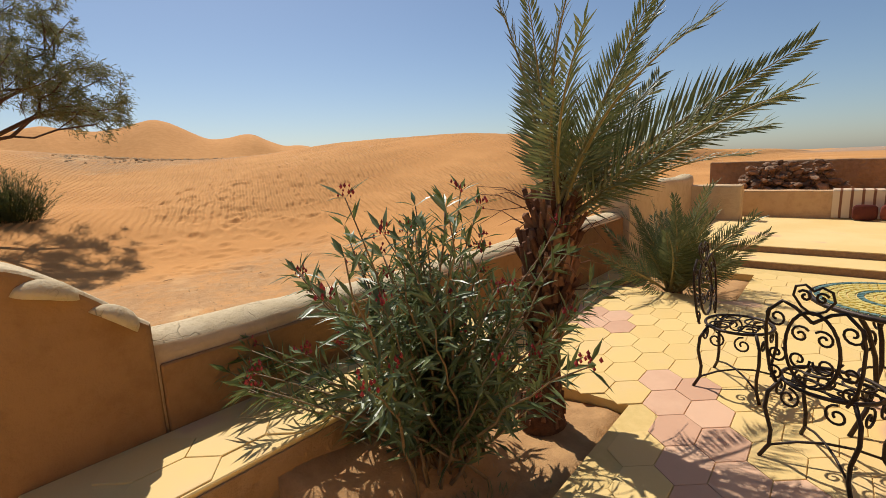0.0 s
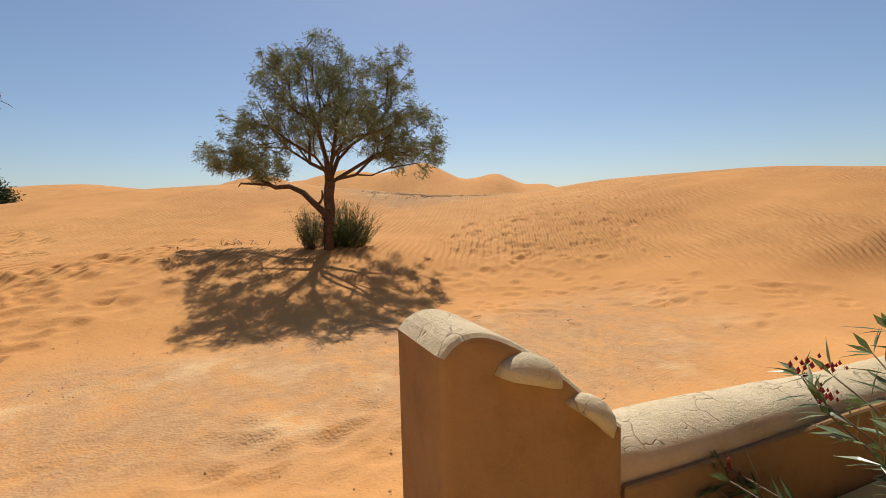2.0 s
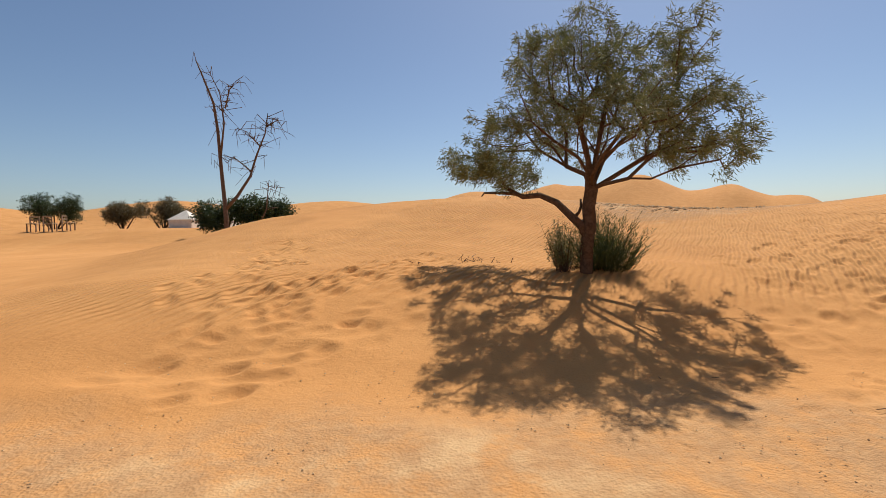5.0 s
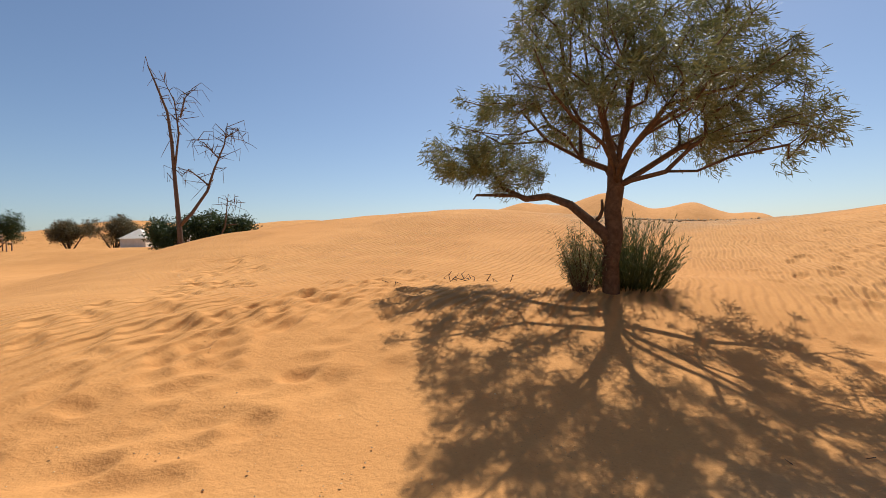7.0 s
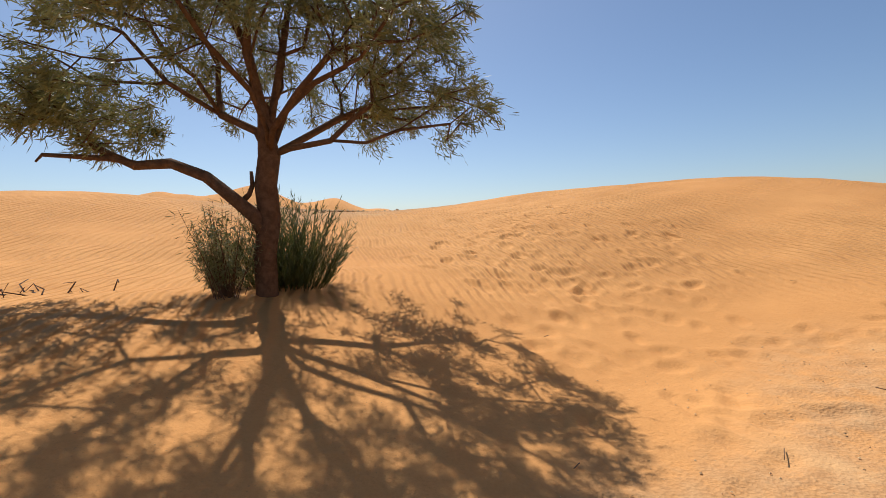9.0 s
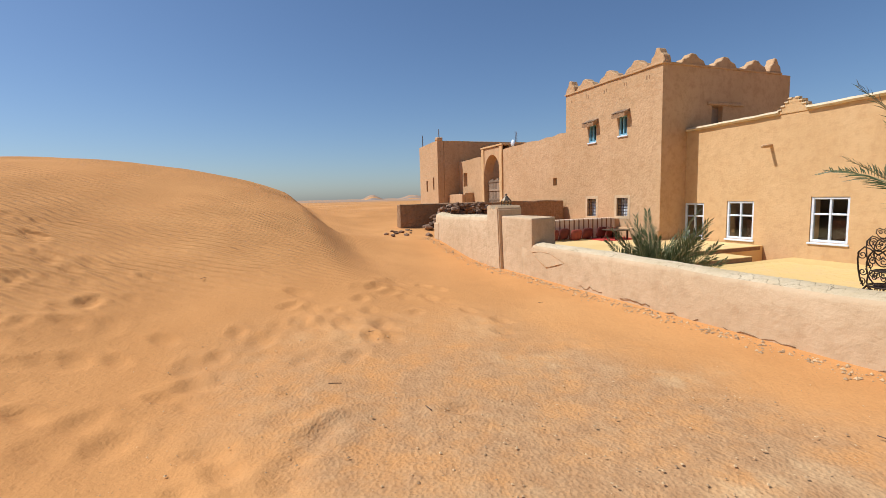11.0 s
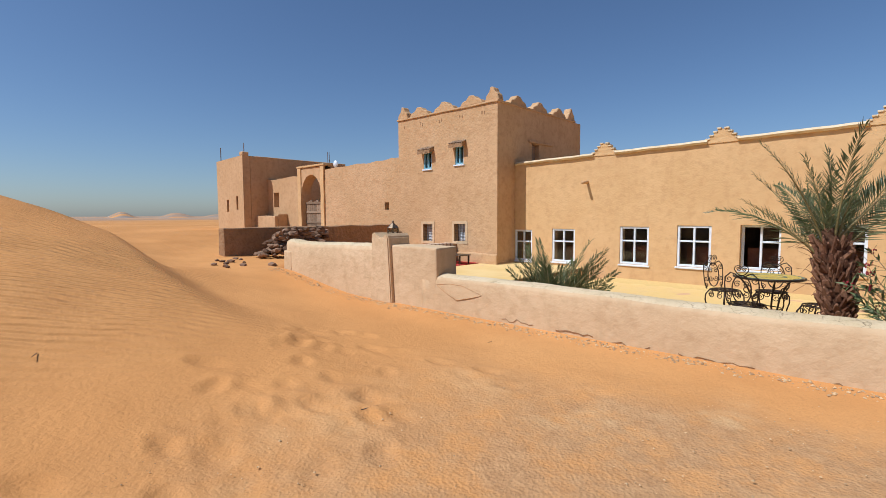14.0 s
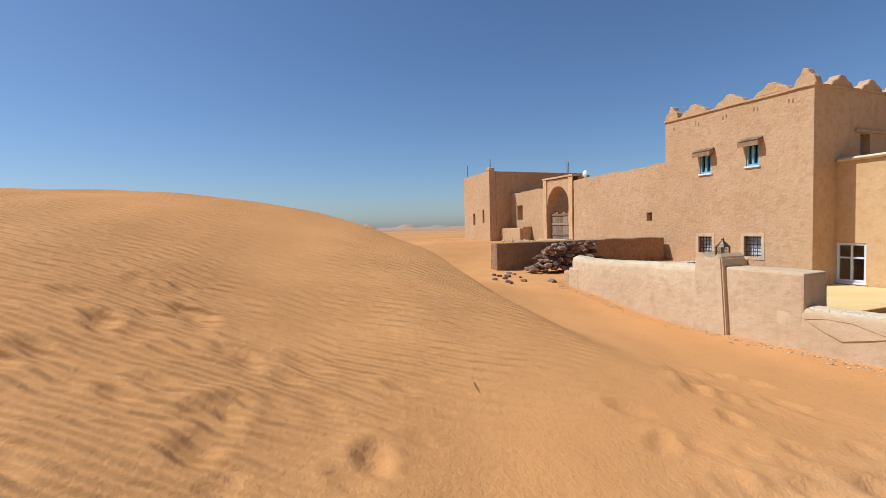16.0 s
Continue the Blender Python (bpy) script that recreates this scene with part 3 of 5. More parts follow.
box_wall = solo("wall_raised_block", box(7.2, 8.25, WY0 - 0.12, WY1, -0.2, 1.17, 0.03, 2, 0.012, 0.16), M_WALL, "raised square block of the garden wall", "wall", "structure", smooth=False)
long_wall("wall_garden_east", 8.6, 11.64, WY0 - 0.02, WY1, -0.2, lambda x: 1.15 - 0.02 * (x - 8.6) + 0.05 * S(11, 11.6, x), M_WALL, "taller sand-plastered stretch of garden wall")
solo("wall_return", box(11.45, 11.75, 1.5, 2.80, -0.2, 0.92, 0.03, 2, 0.012, 0.2), M_WALL, "plastered return at the end of the garden wall", "wall", "structure")


def pier():
    bm = bmesh.new()
    out = [(8.16, 0.1), (8.24, 1.30), (8.30, 1.37), (8.36, 1.30), (8.43, 1.28), (8.50, 1.30), (8.57, 1.37), (8.66, 1.36), (8.72, 0.1)]
    a = [bm.verts.new((x, WY1 - 0.42, z)) for x, z in out]
    b = [bm.verts.new((x, WY1 + 0.07, z)) for x, z in out]
    bm.faces.new(a)
    bm.faces.new(b[::-1])
    for i in range(len(out)):
        j = (i + 1) % len(out)
        bm.faces.new((a[j], a[i], b[i], b[j]))
    bmesh.ops.recalc_face_normals(bm, faces=bm.faces[:])
    bmesh.ops.bevel(bm, geom=bm.edges[:], offset=0.018, segments=2, affect="EDGES")
    return bm


solo("wall_lantern_pier", pier(), M_WALL, "tapered plastered pier with notched top in the garden wall", "pier", "structure")
solo("wall_back", box(12.3, 12.6, -3.4, 2.3, 0.0, 0.76, 0.03, 2, 0.015, 0.25), M_OLD, "low mud-plastered wall at the back of the terrace", "wall", "structure")


def lantern(x, y, z):
    t = thing("lantern", "small tarnished metal lantern with glass panes on the pier", "lantern", at=(x, y, z))
    part("base", box(-0.07, 0.07, -0.07, 0.07, 0, 0.03, 0.006), M_TIN, t)
    for sx in (-0.06, 0.06):
        for sy in (-0.06, 0.06):
            part("post", box(sx - 0.008, sx + 0.008, sy - 0.008, sy + 0.008, 0.03, 0.17), M_TIN, t)
    for i in range(4):
        part("pane", box(-0.05, 0.05, 0.058, 0.061, 0.032, 0.168), M_GLASS, t, m=pose(0, 0, 0, 0, 0, 90 * i))
    bm = bmesh.new()
    bmesh.ops.create_cone(bm, cap_ends=True, segments=8, radius1=0.10, radius2=0.015, depth=0.09)
    bmesh.ops.translate(bm, verts=bm.verts[:], vec=(0, 0, 0.215))
    part("roof", bm, M_TIN, t)
    bm = bmesh.new()
    bmesh.ops.create_uvsphere(bm, u_segments=10, v_segments=6, radius=0.022)
    bmesh.ops.translate(bm, verts=bm.verts[:], vec=(0, 0, 0.275))
    part("finial", bm, M_TIN, t, smooth=True)


lantern(8.43, 2.58, 1.272)


# ---- buildings ----
def wall_with_holes(x0, x1, z0, topf, holes, y_front, depth, step=0.5):
    """A wall in the x-z plane, facing +y, with rectangular openings cut through it; topf gives its height along x."""
    fixed = sorted({x0, x1, *[h[0] for h in holes], *[h[1] for h in holes]})
    xs = sorted(fixed + [float(v) for v in np.arange(x0 + step, x1, step) if min(abs(v - f) for f in fixed) > 0.03])
    zs = sorted({*[h[2] for h in holes], *[h[3] for h in holes]})
    bm = bmesh.new()

    def inside(xm, zm):
        return any(a < xm < b and c < zm < d for a, b, c, d in holes)

    rows = [z0] + zs
    grid = {}

    def vert(x, z, y):
        key = (round(x, 4), round(z, 4), round(y, 4))
        if key not in grid:
            grid[key] = bm.verts.new((x, y, z))
        return grid[key]

    cells = []
    for xa, xb in zip(xs[:-1], xs[1:]):
        col = []
        for i in range(len(rows)):
            za, zb = (rows[i], rows[i]), None
            zb = (rows[i + 1], rows[i + 1]) if i + 1 < len(rows) else (topf(xa), topf(xb))
            if not inside((xa + xb) / 2, (za[0] + zb[0]) / 2):
                col.append((xa, xb, za, zb))
        cells.append(col)
    yb = y_front - depth
    edges = {}
    for col in cells:
        for xa, xb, za, zb in col:
            q = [(xa, za[0]), (xb, za[1]), (xb, zb[1]), (xa, zb[0])]
            bm.faces.new([vert(x, z, y_front) for x, z in reversed(q)])
            bm.faces.new([vert(x, z, yb) for x, z in q])
            for i in range(4):
                e = (q[i], q[(i + 1) % 4])
                key = tuple(sorted((round(a, 4), round(b, 4)) for a, b in e))
                edges[key] = None if key in edges else e
    for e in edges.values():
        if e:
            (xa, za), (xb, zb) = e
            bm.faces.new((vert(xa, za, y_front), vert(xb, zb, y_front), vert(xb, zb, yb), vert(xa, za, yb)))
    bmesh.ops.recalc_face_normals(bm, faces=bm.faces[:])
    return bm


FY = -4.3
WINDOWS = [(10.11, 10.73, 0.27, 1.20), (8.72, 9.44, 0.31, 1.25), (6.71, 7.45, 0.37, 1.34), (5.31, 6.05, 0.40, 1.38), (3.99, 4.74, 0.42, 1.41), (2.62, 3.42, 0.44, 1.44), (1.1, 1.9, 0.46, 1.45), (-0.6, 0.2, 0.46, 1.45)]


def lounge_top(x):
    return 3.16 + 0.02 * (10.5 - x)


lounge = thing("lounge_building", "long ochre plastered building with white-framed windows and stepped parapet", "building")
part("facade_wall", wall_with_holes(-9.0, 10.729, -0.3, lounge_top, WINDOWS, FY, 0.32), M_PLASTER, lounge)
part("end_wall", box(-9.3, -9.0, -9.0, FY, -0.3, 3.4), M_PLASTER, lounge)
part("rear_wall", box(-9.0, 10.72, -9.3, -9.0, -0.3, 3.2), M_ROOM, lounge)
part("roof", box(-9.0, 10.72, -9.0, FY - 0.33, 2.85, 3.0), M_OLD, lounge)
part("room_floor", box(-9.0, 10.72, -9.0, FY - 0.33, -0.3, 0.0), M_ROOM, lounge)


def coping(x0, x1):
    n = max(2, int((x1 - x0) / 0.25))
    path = [(x0 + (x1 - x0) * i / n, FY - 0.10 + 0.006 * noise.noise(Vector((i, 3, 0))), lounge_top(x0 + (x1 - x0) * i / n) + 0.012 * noise.noise(Vector((i * 0.7, 0, 0)))) for i in range(n + 1)]
    bm = bmesh.new()
    prev = None
    for p in path:
        ring = [bm.verts.new((p[0], p[1] + dy, p[2] + dz)) for dy, dz in ((-0.22, -0.02), (0.15, -0.02), (0.19, 0.02), (0.14, 0.07), (-0.2, 0.085))]
        if prev:
            for i in range(5):
                j = (i + 1) % 5
                bm.faces.new((prev[i], prev[j], ring[j], ring[i]))
        else:
            bm.faces.new(ring[::-1])
        prev = ring
    bm.faces.new(prev)
    bmesh.ops.recalc_face_normals(bm, faces=bm.faces[:])
    return bm


MERLON_X = [7.91, 5.15, 2.4, -0.4, -3.2]
stops = [10.70] + [v for m in MERLON_X for v in (m + 0.30, m - 0.30)] + [-9.0]
for a, b in zip(stops[0::2], stops[1::2]):
    part("coping", coping(b, a), M_COPING, lounge, "pale rounded plaster coping")
for mx in MERLON_X:
    bm = bmesh.new()
    z = lounge_top(mx) - 0.02
    for i in range(4):
        w = 0.33 - 0.075 * i
        add_box(bm, mx - w, mx + w, FY - 0.30, FY + 0.02, z + 0.075 * i, z + 0.075 * (i + 1) - 0.001)
    waver(bm, 0.012, 6)
    part("stepped_merlon", bm, M_PLASTER, lounge, "stepped mud-brick merlon")
    for s in (-1, 1):
        for i in range(4):
            part("brick", box(-0.045, 0.045, -0.06, 0.06, 0, 0.035, 0.006), M_COPING, lounge, m=pose(mx + s * (0.30 - 0.075 * i), FY - 0.02, z + 0.075 * (i + 1)))


def lounge_window(i, x0, x1, z0, z1, is_open):
    w = thing("window_%d" % i, "white-framed window with cross bars and dark glass" if not is_open else "pale blue-white window standing half open", "window", kind="structure")
    y = FY - (0.035 if i in (1, 2, 3, 4) else 0.14)
    t = 0.055

    def bar(a, b, c, d, nm, dy=0.0):
        part(nm, box(a, b, y - 0.05 + dy, y + 0.012 + dy, c, d, 0.006), M_WHITE, w)

    bar(x0 + 0.001, x0 + t, z0, z1, "frame_stile")
    bar(x1 - t, x1 - 0.001, z0, z1, "frame_stile")
    bar(x0 + t, x1 - t, z1 - t, z1 - 0.001, "frame_rail")
    bar(x0 + t, x1 - t, z0 + 0.001, z0 + t, "frame_rail")
    zc = z0 + (z1 - z0) * 0.62
    xm = (x0 + x1) / 2
    bar(xm - 0.022, xm + 0.022, z0 + t, z1 - t, "mullion", -0.008)
    for a, b in ((x0 + t, xm - 0.022), (xm + 0.022, x1 - t)):
        if is_open and a > xm:
            continue
        bar(a, b, zc - 0.02, zc + 0.02, "glazing_bar", -0.01)
        for c, d in ((z0 + t, zc - 0.02), (zc + 0.02, z1 - t)):
            ob = part("pane", box(a, b, y - 0.028, y - 0.024, c, d), M_GLASS, w)
            ob.visible_shadow = False
    part("window_sill", box(x0 - 0.03, x1 + 0.03, FY - 0.02, FY + 0.035, z0 - 0.05, z0 - 0.004, 0.01), M_WHITE if i < 6 else M_PLASTER, w)
    part("curtain", box(x0 + 0.02, x1 - 0.02, FY - 0.75, FY - 0.74, z0, z0 + (z1 - z0) * 0.45), M_CURTAIN, w)


for i, (x0, x1, z0, z1) in enumerate(WINDOWS):
    lounge_window(i + 1, x0, x1, z0, z1, i == 4)
sp = thing("water_spout", "clay water spout jutting from the facade", "spout")
part("pipe", tubes("pipe", [[(8.37, FY - 0.05, 2.53), (8.37, FY + 0.30, 2.50)]], 0.04, M_OLD, 8), None, sp)

# old mud-brick tower
TWX0, TWX1, TWY0, TWY1, TWZ = 10.73, 15.03, -7.97, -3.4, 4.9
tower = thing("tower_house", "rough mud-plastered tower with blue windows and crumbling merlons", "building")
TW_HOLES = [(11.95, 12.42, 0.83, 1.37), (13.38, 13.82, 0.79, 1.35), (12.03, 12.38, 3.22, 3.80), (13.41, 13.78, 3.17, 3.73)]


def rough_faces(bm, amount, cuts=0.3):
    bmesh.ops.subdivide_edges(bm, edges=[e for e in bm.edges if e.calc_length() > cuts * 1.8], cuts=2, use_grid_fill=True)
    waver(bm, amount)
    return bm


part("front_wall", wall_with_holes(TWX0, TWX1, 0.0, lambda x: TWZ, TW_HOLES, TWY1, 0.4), M_OLD, tower)
part("side_wall", box(TWX0, TWX0 + 0.4, TWY0, -5.62, -0.2, TWZ), M_OLD, tower)
part("side_wall", box(TWX0, TWX0 + 0.4, -5.20, TWY1 - 0.4, -0.2, TWZ), M_OLD, tower)
part("side_wall", box(TWX0, TWX0 + 0.4, -5.62, -5.20, -0.2, 3.2), M_OLD, tower)
part("side_wall", box(TWX0, TWX0 + 0.4, -5.62, -5.20, 3.88, TWZ), M_OLD, tower)
part("side_wall", box(TWX1 - 0.4, TWX1, TWY0, TWY1 - 0.4, 0.0, TWZ), M_OLD, tower)
part("rear_wall", box(TWX0, TWX1, TWY0 - 0.4, TWY0, 0.0, TWZ), M_OLD, tower)
part("roof", box(TWX0 + 0.4, TWX1 - 0.4, TWY0, TWY1 - 0.4, TWZ - 0.45, TWZ - 0.3), M_OLD, tower)
part("side_lintel", box(TWX0 - 0.06, TWX0, -6.4, -5.0, 3.90, 3.98, 0.015), M_OLD, tower, "jutting ledge over the side opening")
part("cornice", box(TWX0 - 0.04, TWX1 + 0.04, TWY1 - 0.3, TWY1 + 0.04, TWZ, TWZ + 0.06, 0.02, 2, 0.012, 0.3), M_OLD, tower)
part("cornice", box(TWX0 - 0.04, TWX0 + 0.3, TWY0, TWY1 - 0.31, TWZ, TWZ + 0.06, 0.02, 2, 0.012, 0.3), M_OLD, tower)


def merlon(w, h, d):
    bm = bmesh.new()
    out = [(-w, 0), (-w * 0.8, h * 0.45), (-w * 0.45, h * 0.62), (-w * 0.2, h * 0.95), (w * 0.18, h), (w * 0.42, h * 0.6), (w * 0.78, h * 0.42), (w, 0)]
    a = [bm.verts.new((x, 0, z)) for x, z in out]
    b = [bm.verts.new((x, d, z)) for x, z in out]
    bm.faces.new(a)
    bm.faces.new(b[::-1])
    for i in range(len(out)):
        j = (i + 1) % len(out)
        bm.faces.new((a[j], a[i], b[i], b[j]))
    bmesh.ops.recalc_face_normals(bm, faces=bm.faces[:])
    bmesh.ops.bevel(bm, geom=bm.edges[:], offset=0.02, segments=1, affect="EDGES")
    return bm


mer = finish(merlon(0.46, 0.30, 0.26), "merlon", M_OLD)
corner = finish(merlon(0.26, 0.42, 0.26), "merlon", M_OLD)
for f in (0.235, 0.5, 0.765):
    part("merlon", mer, None, tower, m=pose(TWX0 + (TWX1 - TWX0) * f, TWY1 - 0.26, TWZ + 0.05))
    part("merlon", mer, None, tower, m=pose(TWX0 + 0.26, TWY0 + (TWY1 - TWY0) * f, TWZ + 0.05, 0, 0, 90))
part("merlon", corner, None, tower, m=pose(TWX0 + 0.22, TWY1 - 0.26, TWZ + 0.05))
part("merlon", corner, None, tower, m=pose(TWX1 - 0.22, TWY1 - 0.26, TWZ + 0.05))
part("merlon", corner, None, tower, m=pose(TWX0 + 0.26, TWY0 + 0.26, TWZ + 0.05, 0, 0, 90))
random.seed(3)
for i in range(9):
    x = 11.2 + 3.5 * (i // 2) / 4 + (0.10 if i % 2 else 0)
    part("putlog_hole", box(-0.02, 0.02, -0.06, 0.003, 0, 0.10), M_BROWN, tower, m=pose(x, TWY1, 4.62 + random.uniform(-0.03, 0.03)))


def blue_window(i, x0, x1, z0, z1):
    w = thing("window_%d" % i, "small pale-blue shuttered window under a thatched hood", "window", kind="structure")
    y = TWY1 - 0.05
    for nm, a, b, c, d in (("frame_stile", x0, x0 + 0.05, z0, z1), ("frame_stile", x1 - 0.05, x1, z0, z1), ("frame_rail", x0 + 0.05, x1 - 0.05, z1 - 0.05, z1), ("frame_rail", x0 + 0.05, x1 - 0.05, z0, z0 + 0.05), ("mullion", (x0 + x1) / 2 - 0.03, (x0 + x1) / 2 + 0.03, z0 + 0.05, z1 - 0.05)):
        part(nm, box(a + 0.001, b - 0.001, y - 0.05, y + 0.03, c + 0.001, d - 0.001, 0.006), M_BLUE, w)
    part("pane", box(x0 + 0.05, x1 - 0.05, y - 0.03, y - 0.025, z0 + 0.05, z1 - 0.05), M_GLASS, w)
    part("window_sill", box(x0 - 0.04, x1 + 0.04, TWY1 - 0.02, TWY1 + 0.04, z0 - 0.05, z0 - 0.003, 0.008), M_WHITE, w)
    hood = bmesh.new()
    add_box(hood, x0 - 0.10, x1 + 0.10, TWY1 - 0.02, TWY1 + 0.20, z1 + 0.02, z1 + 0.13)
    for v in hood.verts:
        if v.co.y > TWY1 + 0.1:
            v.co.z -= 0.10
    part("hood", hood, M_BROWN, w, "brown thatched hood")
    for j in range(9):
        part("reed", box(-0.022, 0.022, 0, 0.22, 0, 0.03, 0.006), M_DOORWOOD, w, m=pose(x0 - 0.08 + (x1 - x0 + 0.16) * j / 8, TWY1 - 0.005, z1 + 0.135, -24, 0, 0))


blue_window(9, *TW_HOLES[2])
blue_window(10, *TW_HOLES[3])


def grille_window(i, x0, x1, z0, z1):
    w = thing("window_%d" % i, "small barred window with an iron grille", "window", kind="structure")
    paths = [[(x0, 0, z), (x1, 0, z)] for z in np.linspace(z0 + 0.03, z1 - 0.03, 6)] + [[(x, 0, z0), (x, 0, z1)] for x in np.linspace(x0 + 0.03, x1 - 0.03, 5)]
    for p in paths:
        part("grille_bar", tubes("grille_bar", [[(q[0], TWY1 - 0.05, q[2]) for q in p]], 0.009, M_IRON, 5), None, w)
    part("surround", wall_with_holes(x0 - 0.09, x1 + 0.09, z0 - 0.08, lambda x: z1 + 0.09, [(x0, x1, z0, z1)], TWY1 + 0.012, 0.012), M_WALL, w, "pale plaster surround")
    part("shutter", box(x0 + 0.002, x1 - 0.002, TWY1 - 0.2, TWY1 - 0.18, z0, z1), M_WHITE, w, "pale shutter behind the grille")


grille_window(11, *TW_HOLES[0])
grille_window(12, *TW_HOLES[1])
w = thing("window_13", "dark side opening of the tower", "window", kind="structure")
part("frame", box(TWX0 + 0.15, TWX0 + 0.2, -5.62, -5.20, 3.2, 3.88), M_DOORWOOD, w)
part("plinth", box(10.64, 15.0, -3.4, -3.28, -0.2, 0.50, 0.04, 2, 0.03, 0.25), M_OLD, tower, "eroded plinth at the foot of the tower")

# old curtain wall with the arched gate
GX0, GX1, GZ = 19.95, 21.5, 1.15
old = thing("old_curtain_wall", "long weathered mud-brick wall with an arched gateway", "wall")


def old_top(x):
    return 3.66 - 0.02 * (x - 15) + 0.05 * noise.noise(Vector((x * 1.4, 0, 0))) + 0.03 * noise.noise(Vector((x * 5, 2, 0)))


part("curtain_wall", wall_with_holes(15.031, GX0, 0.2, old_top, [(15.58, 15.82, 1.85, 2.12)], TWY1, 0.45, 0.2), M_OLD, old)
part("curtain_wall", wall_with_holes(GX1, 24.7, 0.2, lambda x: old_top(x) - 0.1, [(23.6, 24.1, 2.05, 2.75)], TWY1, 0.45, 0.2), M_OLD, old)


def arch_piece():
    bm = bmesh.new()
    n = 16
    cx, r = (GX0 + GX1) / 2, (GX1 - GX0) / 2
    spring = 2.55
    inner = [(cx + r * math.cos(math.pi * i / n), spring + 0.86 * math.sin(math.pi * i / n)) for i in range(n + 1)]
    for y0, flip in ((TWY1 + 0.03, False), (TWY1 - 0.45, True)):
        pass
    f, b = TWY1 + 0.03, TWY1 - 0.45
    for (xa, za), (xb, zb) in zip(inner[:-1], inner[1:]):
        top = 3.72
        q = [(xa, za), (xb, zb), (xb, top), (xa, top)]
        vf = [bm.verts.new((x, f, z)) for x, z in q]
        vb = [bm.verts.new((x, b, z)) for x, z in q]
        bm.faces.new(vf)
        bm.faces.new(vb[::-1])
        bm.faces.new((vf[0], vb[0], vb[1], vf[1]))
        bm.faces.new((vf[2], vb[2], vb[3], vf[3]))
    bmesh.ops.remove_doubles(bm, verts=bm.verts[:], dist=1e-4)
    bmesh.ops.recalc_face_normals(bm, faces=bm.faces[:])
    return bm


part("arch", arch_piece(), M_OLD, old)
part("gate_pier", box(GX0 - 0.26, GX0 - 0.001, TWY1 + 0.001, TWY1 + 0.07, 0.2, 3.74, 0.02, 2, 0.02, 0.25), M_PLASTER, old)
part("gate_pier", box(GX1 + 0.001, GX1 + 0.26, TWY1 + 0.001, TWY1 + 0.07, 0.2, 3.74, 0.02, 2, 0.02, 0.25), M_PLASTER, old)
part("gate_cornice", box(GX0 - 0.3, GX1 + 0.3, TWY1 - 0.45, TWY1 + 0.09, 3.74, 3.82, 0.02, 2, 0.012, 0.25), M_PLASTER, old)
part("passage_wall", box(GX0 - 0.4, GX1 + 0.4, -6.2, -6.0, 0.2, 3.3), M_OLD, old)
gate = thing("door_1", "grey weathered plank gate filling the lower arch", "gate", kind="structure")
for i in range(9):
    a = GX0 + 0.03 + (GX1 - GX0 - 0.06) * i / 9
    part("plank", box(0.003, (GX1 - GX0 - 0.06) / 9 - 0.003, -0.03, 0.03, 0, 1.32 - 0.04 * (i % 3), 0.006), M_DOORWOOD, gate, m=pose(a, TWY1 - 0.2, GZ - 0.15))
for z in (1.3, 1.75, 2.15):
    part("rail", box(GX0 + 0.03, GX1 - 0.03, TWY1 - 0.165, TWY1 - 0.14, z, z + 0.09, 0.006), M_DOORWOOD, gate)
part("sill_stone", box(GX0 - 0.2, GX1 + 0.2, -3.35, -3.0, 0.6, GZ + 0.02, 0.04, 2, 0.02, 0.2), M_OLD, gate)

far = thing("far_block", "tall plain mud-plastered house with bare reinforcing rods on the roof", "building")
FB_HOLES = [(25.3, 25.5, 1.95, 2.6), (26.35, 26.6, 1.85, 2.45)]
part("front_wall", wall_with_holes(24.7, 27.7, 0.0, lambda x: 4.5 - 0.03 * (x - 24.7), FB_HOLES, -2.19, 0.35), M_OLD, far)
part("side_wall", box(24.7, 25.05, -8.0, -2.55, 0.0, 4.5, 0.02, 1, 0.02, 0.6), M_OLD, far)
part("side_wall", box(27.35, 27.7, -8.0, -2.55, 0.0, 4.4), M_OLD, far)
part("rear_wall", box(24.7, 27.7, -8.3, -8.0, 0.0, 4.4), M_OLD, far)
part("roof", box(25.05, 27.35, -8.0, -2.55, 4.0, 4.15), M_OLD, far)
part("parapet_corner", box(24.68, 24.98, -2.5, -2.17, 4.5, 4.68, 0.03, 1, 0.02), M_OLD, far)
for x, y in ((24.85, -2.35), (24.95, -2.4), (27.4, -2.3), (27.5, -2.35), (24.9, -7.0), (24.9, -7.1)):
    part("reinforcing_rod", tubes("reinforcing_rod", [[(x, y, 4.3), (x + 0.02, y, 5.1)]], 0.016, M_REBAR, 5), None, far)
part("low_annex", box(22.8, 24.68, -2.9, -2.75, 0.6, 1.65, 0.03, 2, 0.02, 0.3), M_OLD, old, "low yard wall before the old house")
part("low_annex", box(22.8, 22.95, -3.39, -2.91, 0.6, 1.72, 0.03, 2, 0.02, 0.3), M_OLD, old, "low yard wall before the old house")
dish = thing("satellite_dish", "small pale satellite dish on the old roof", "dish", at=(19.3, -3.7, 3.62))
bm = bmesh.new()
bmesh.ops.create_uvsphere(bm, u_segments=16, v_segments=8, radius=0.22)
bmesh.ops.bisect_plane(bm, geom=bm.verts[:] + bm.edges[:] + bm.faces[:], plane_co=(0, 0.15, 0), plane_no=(0, -1, 0), clear_outer=True)
bmesh.ops.translate(bm, verts=bm.verts[:], vec=(0, -0.13, 0.16))
bmesh.ops.solidify(bm, geom=bm.faces[:], thickness=0.01)
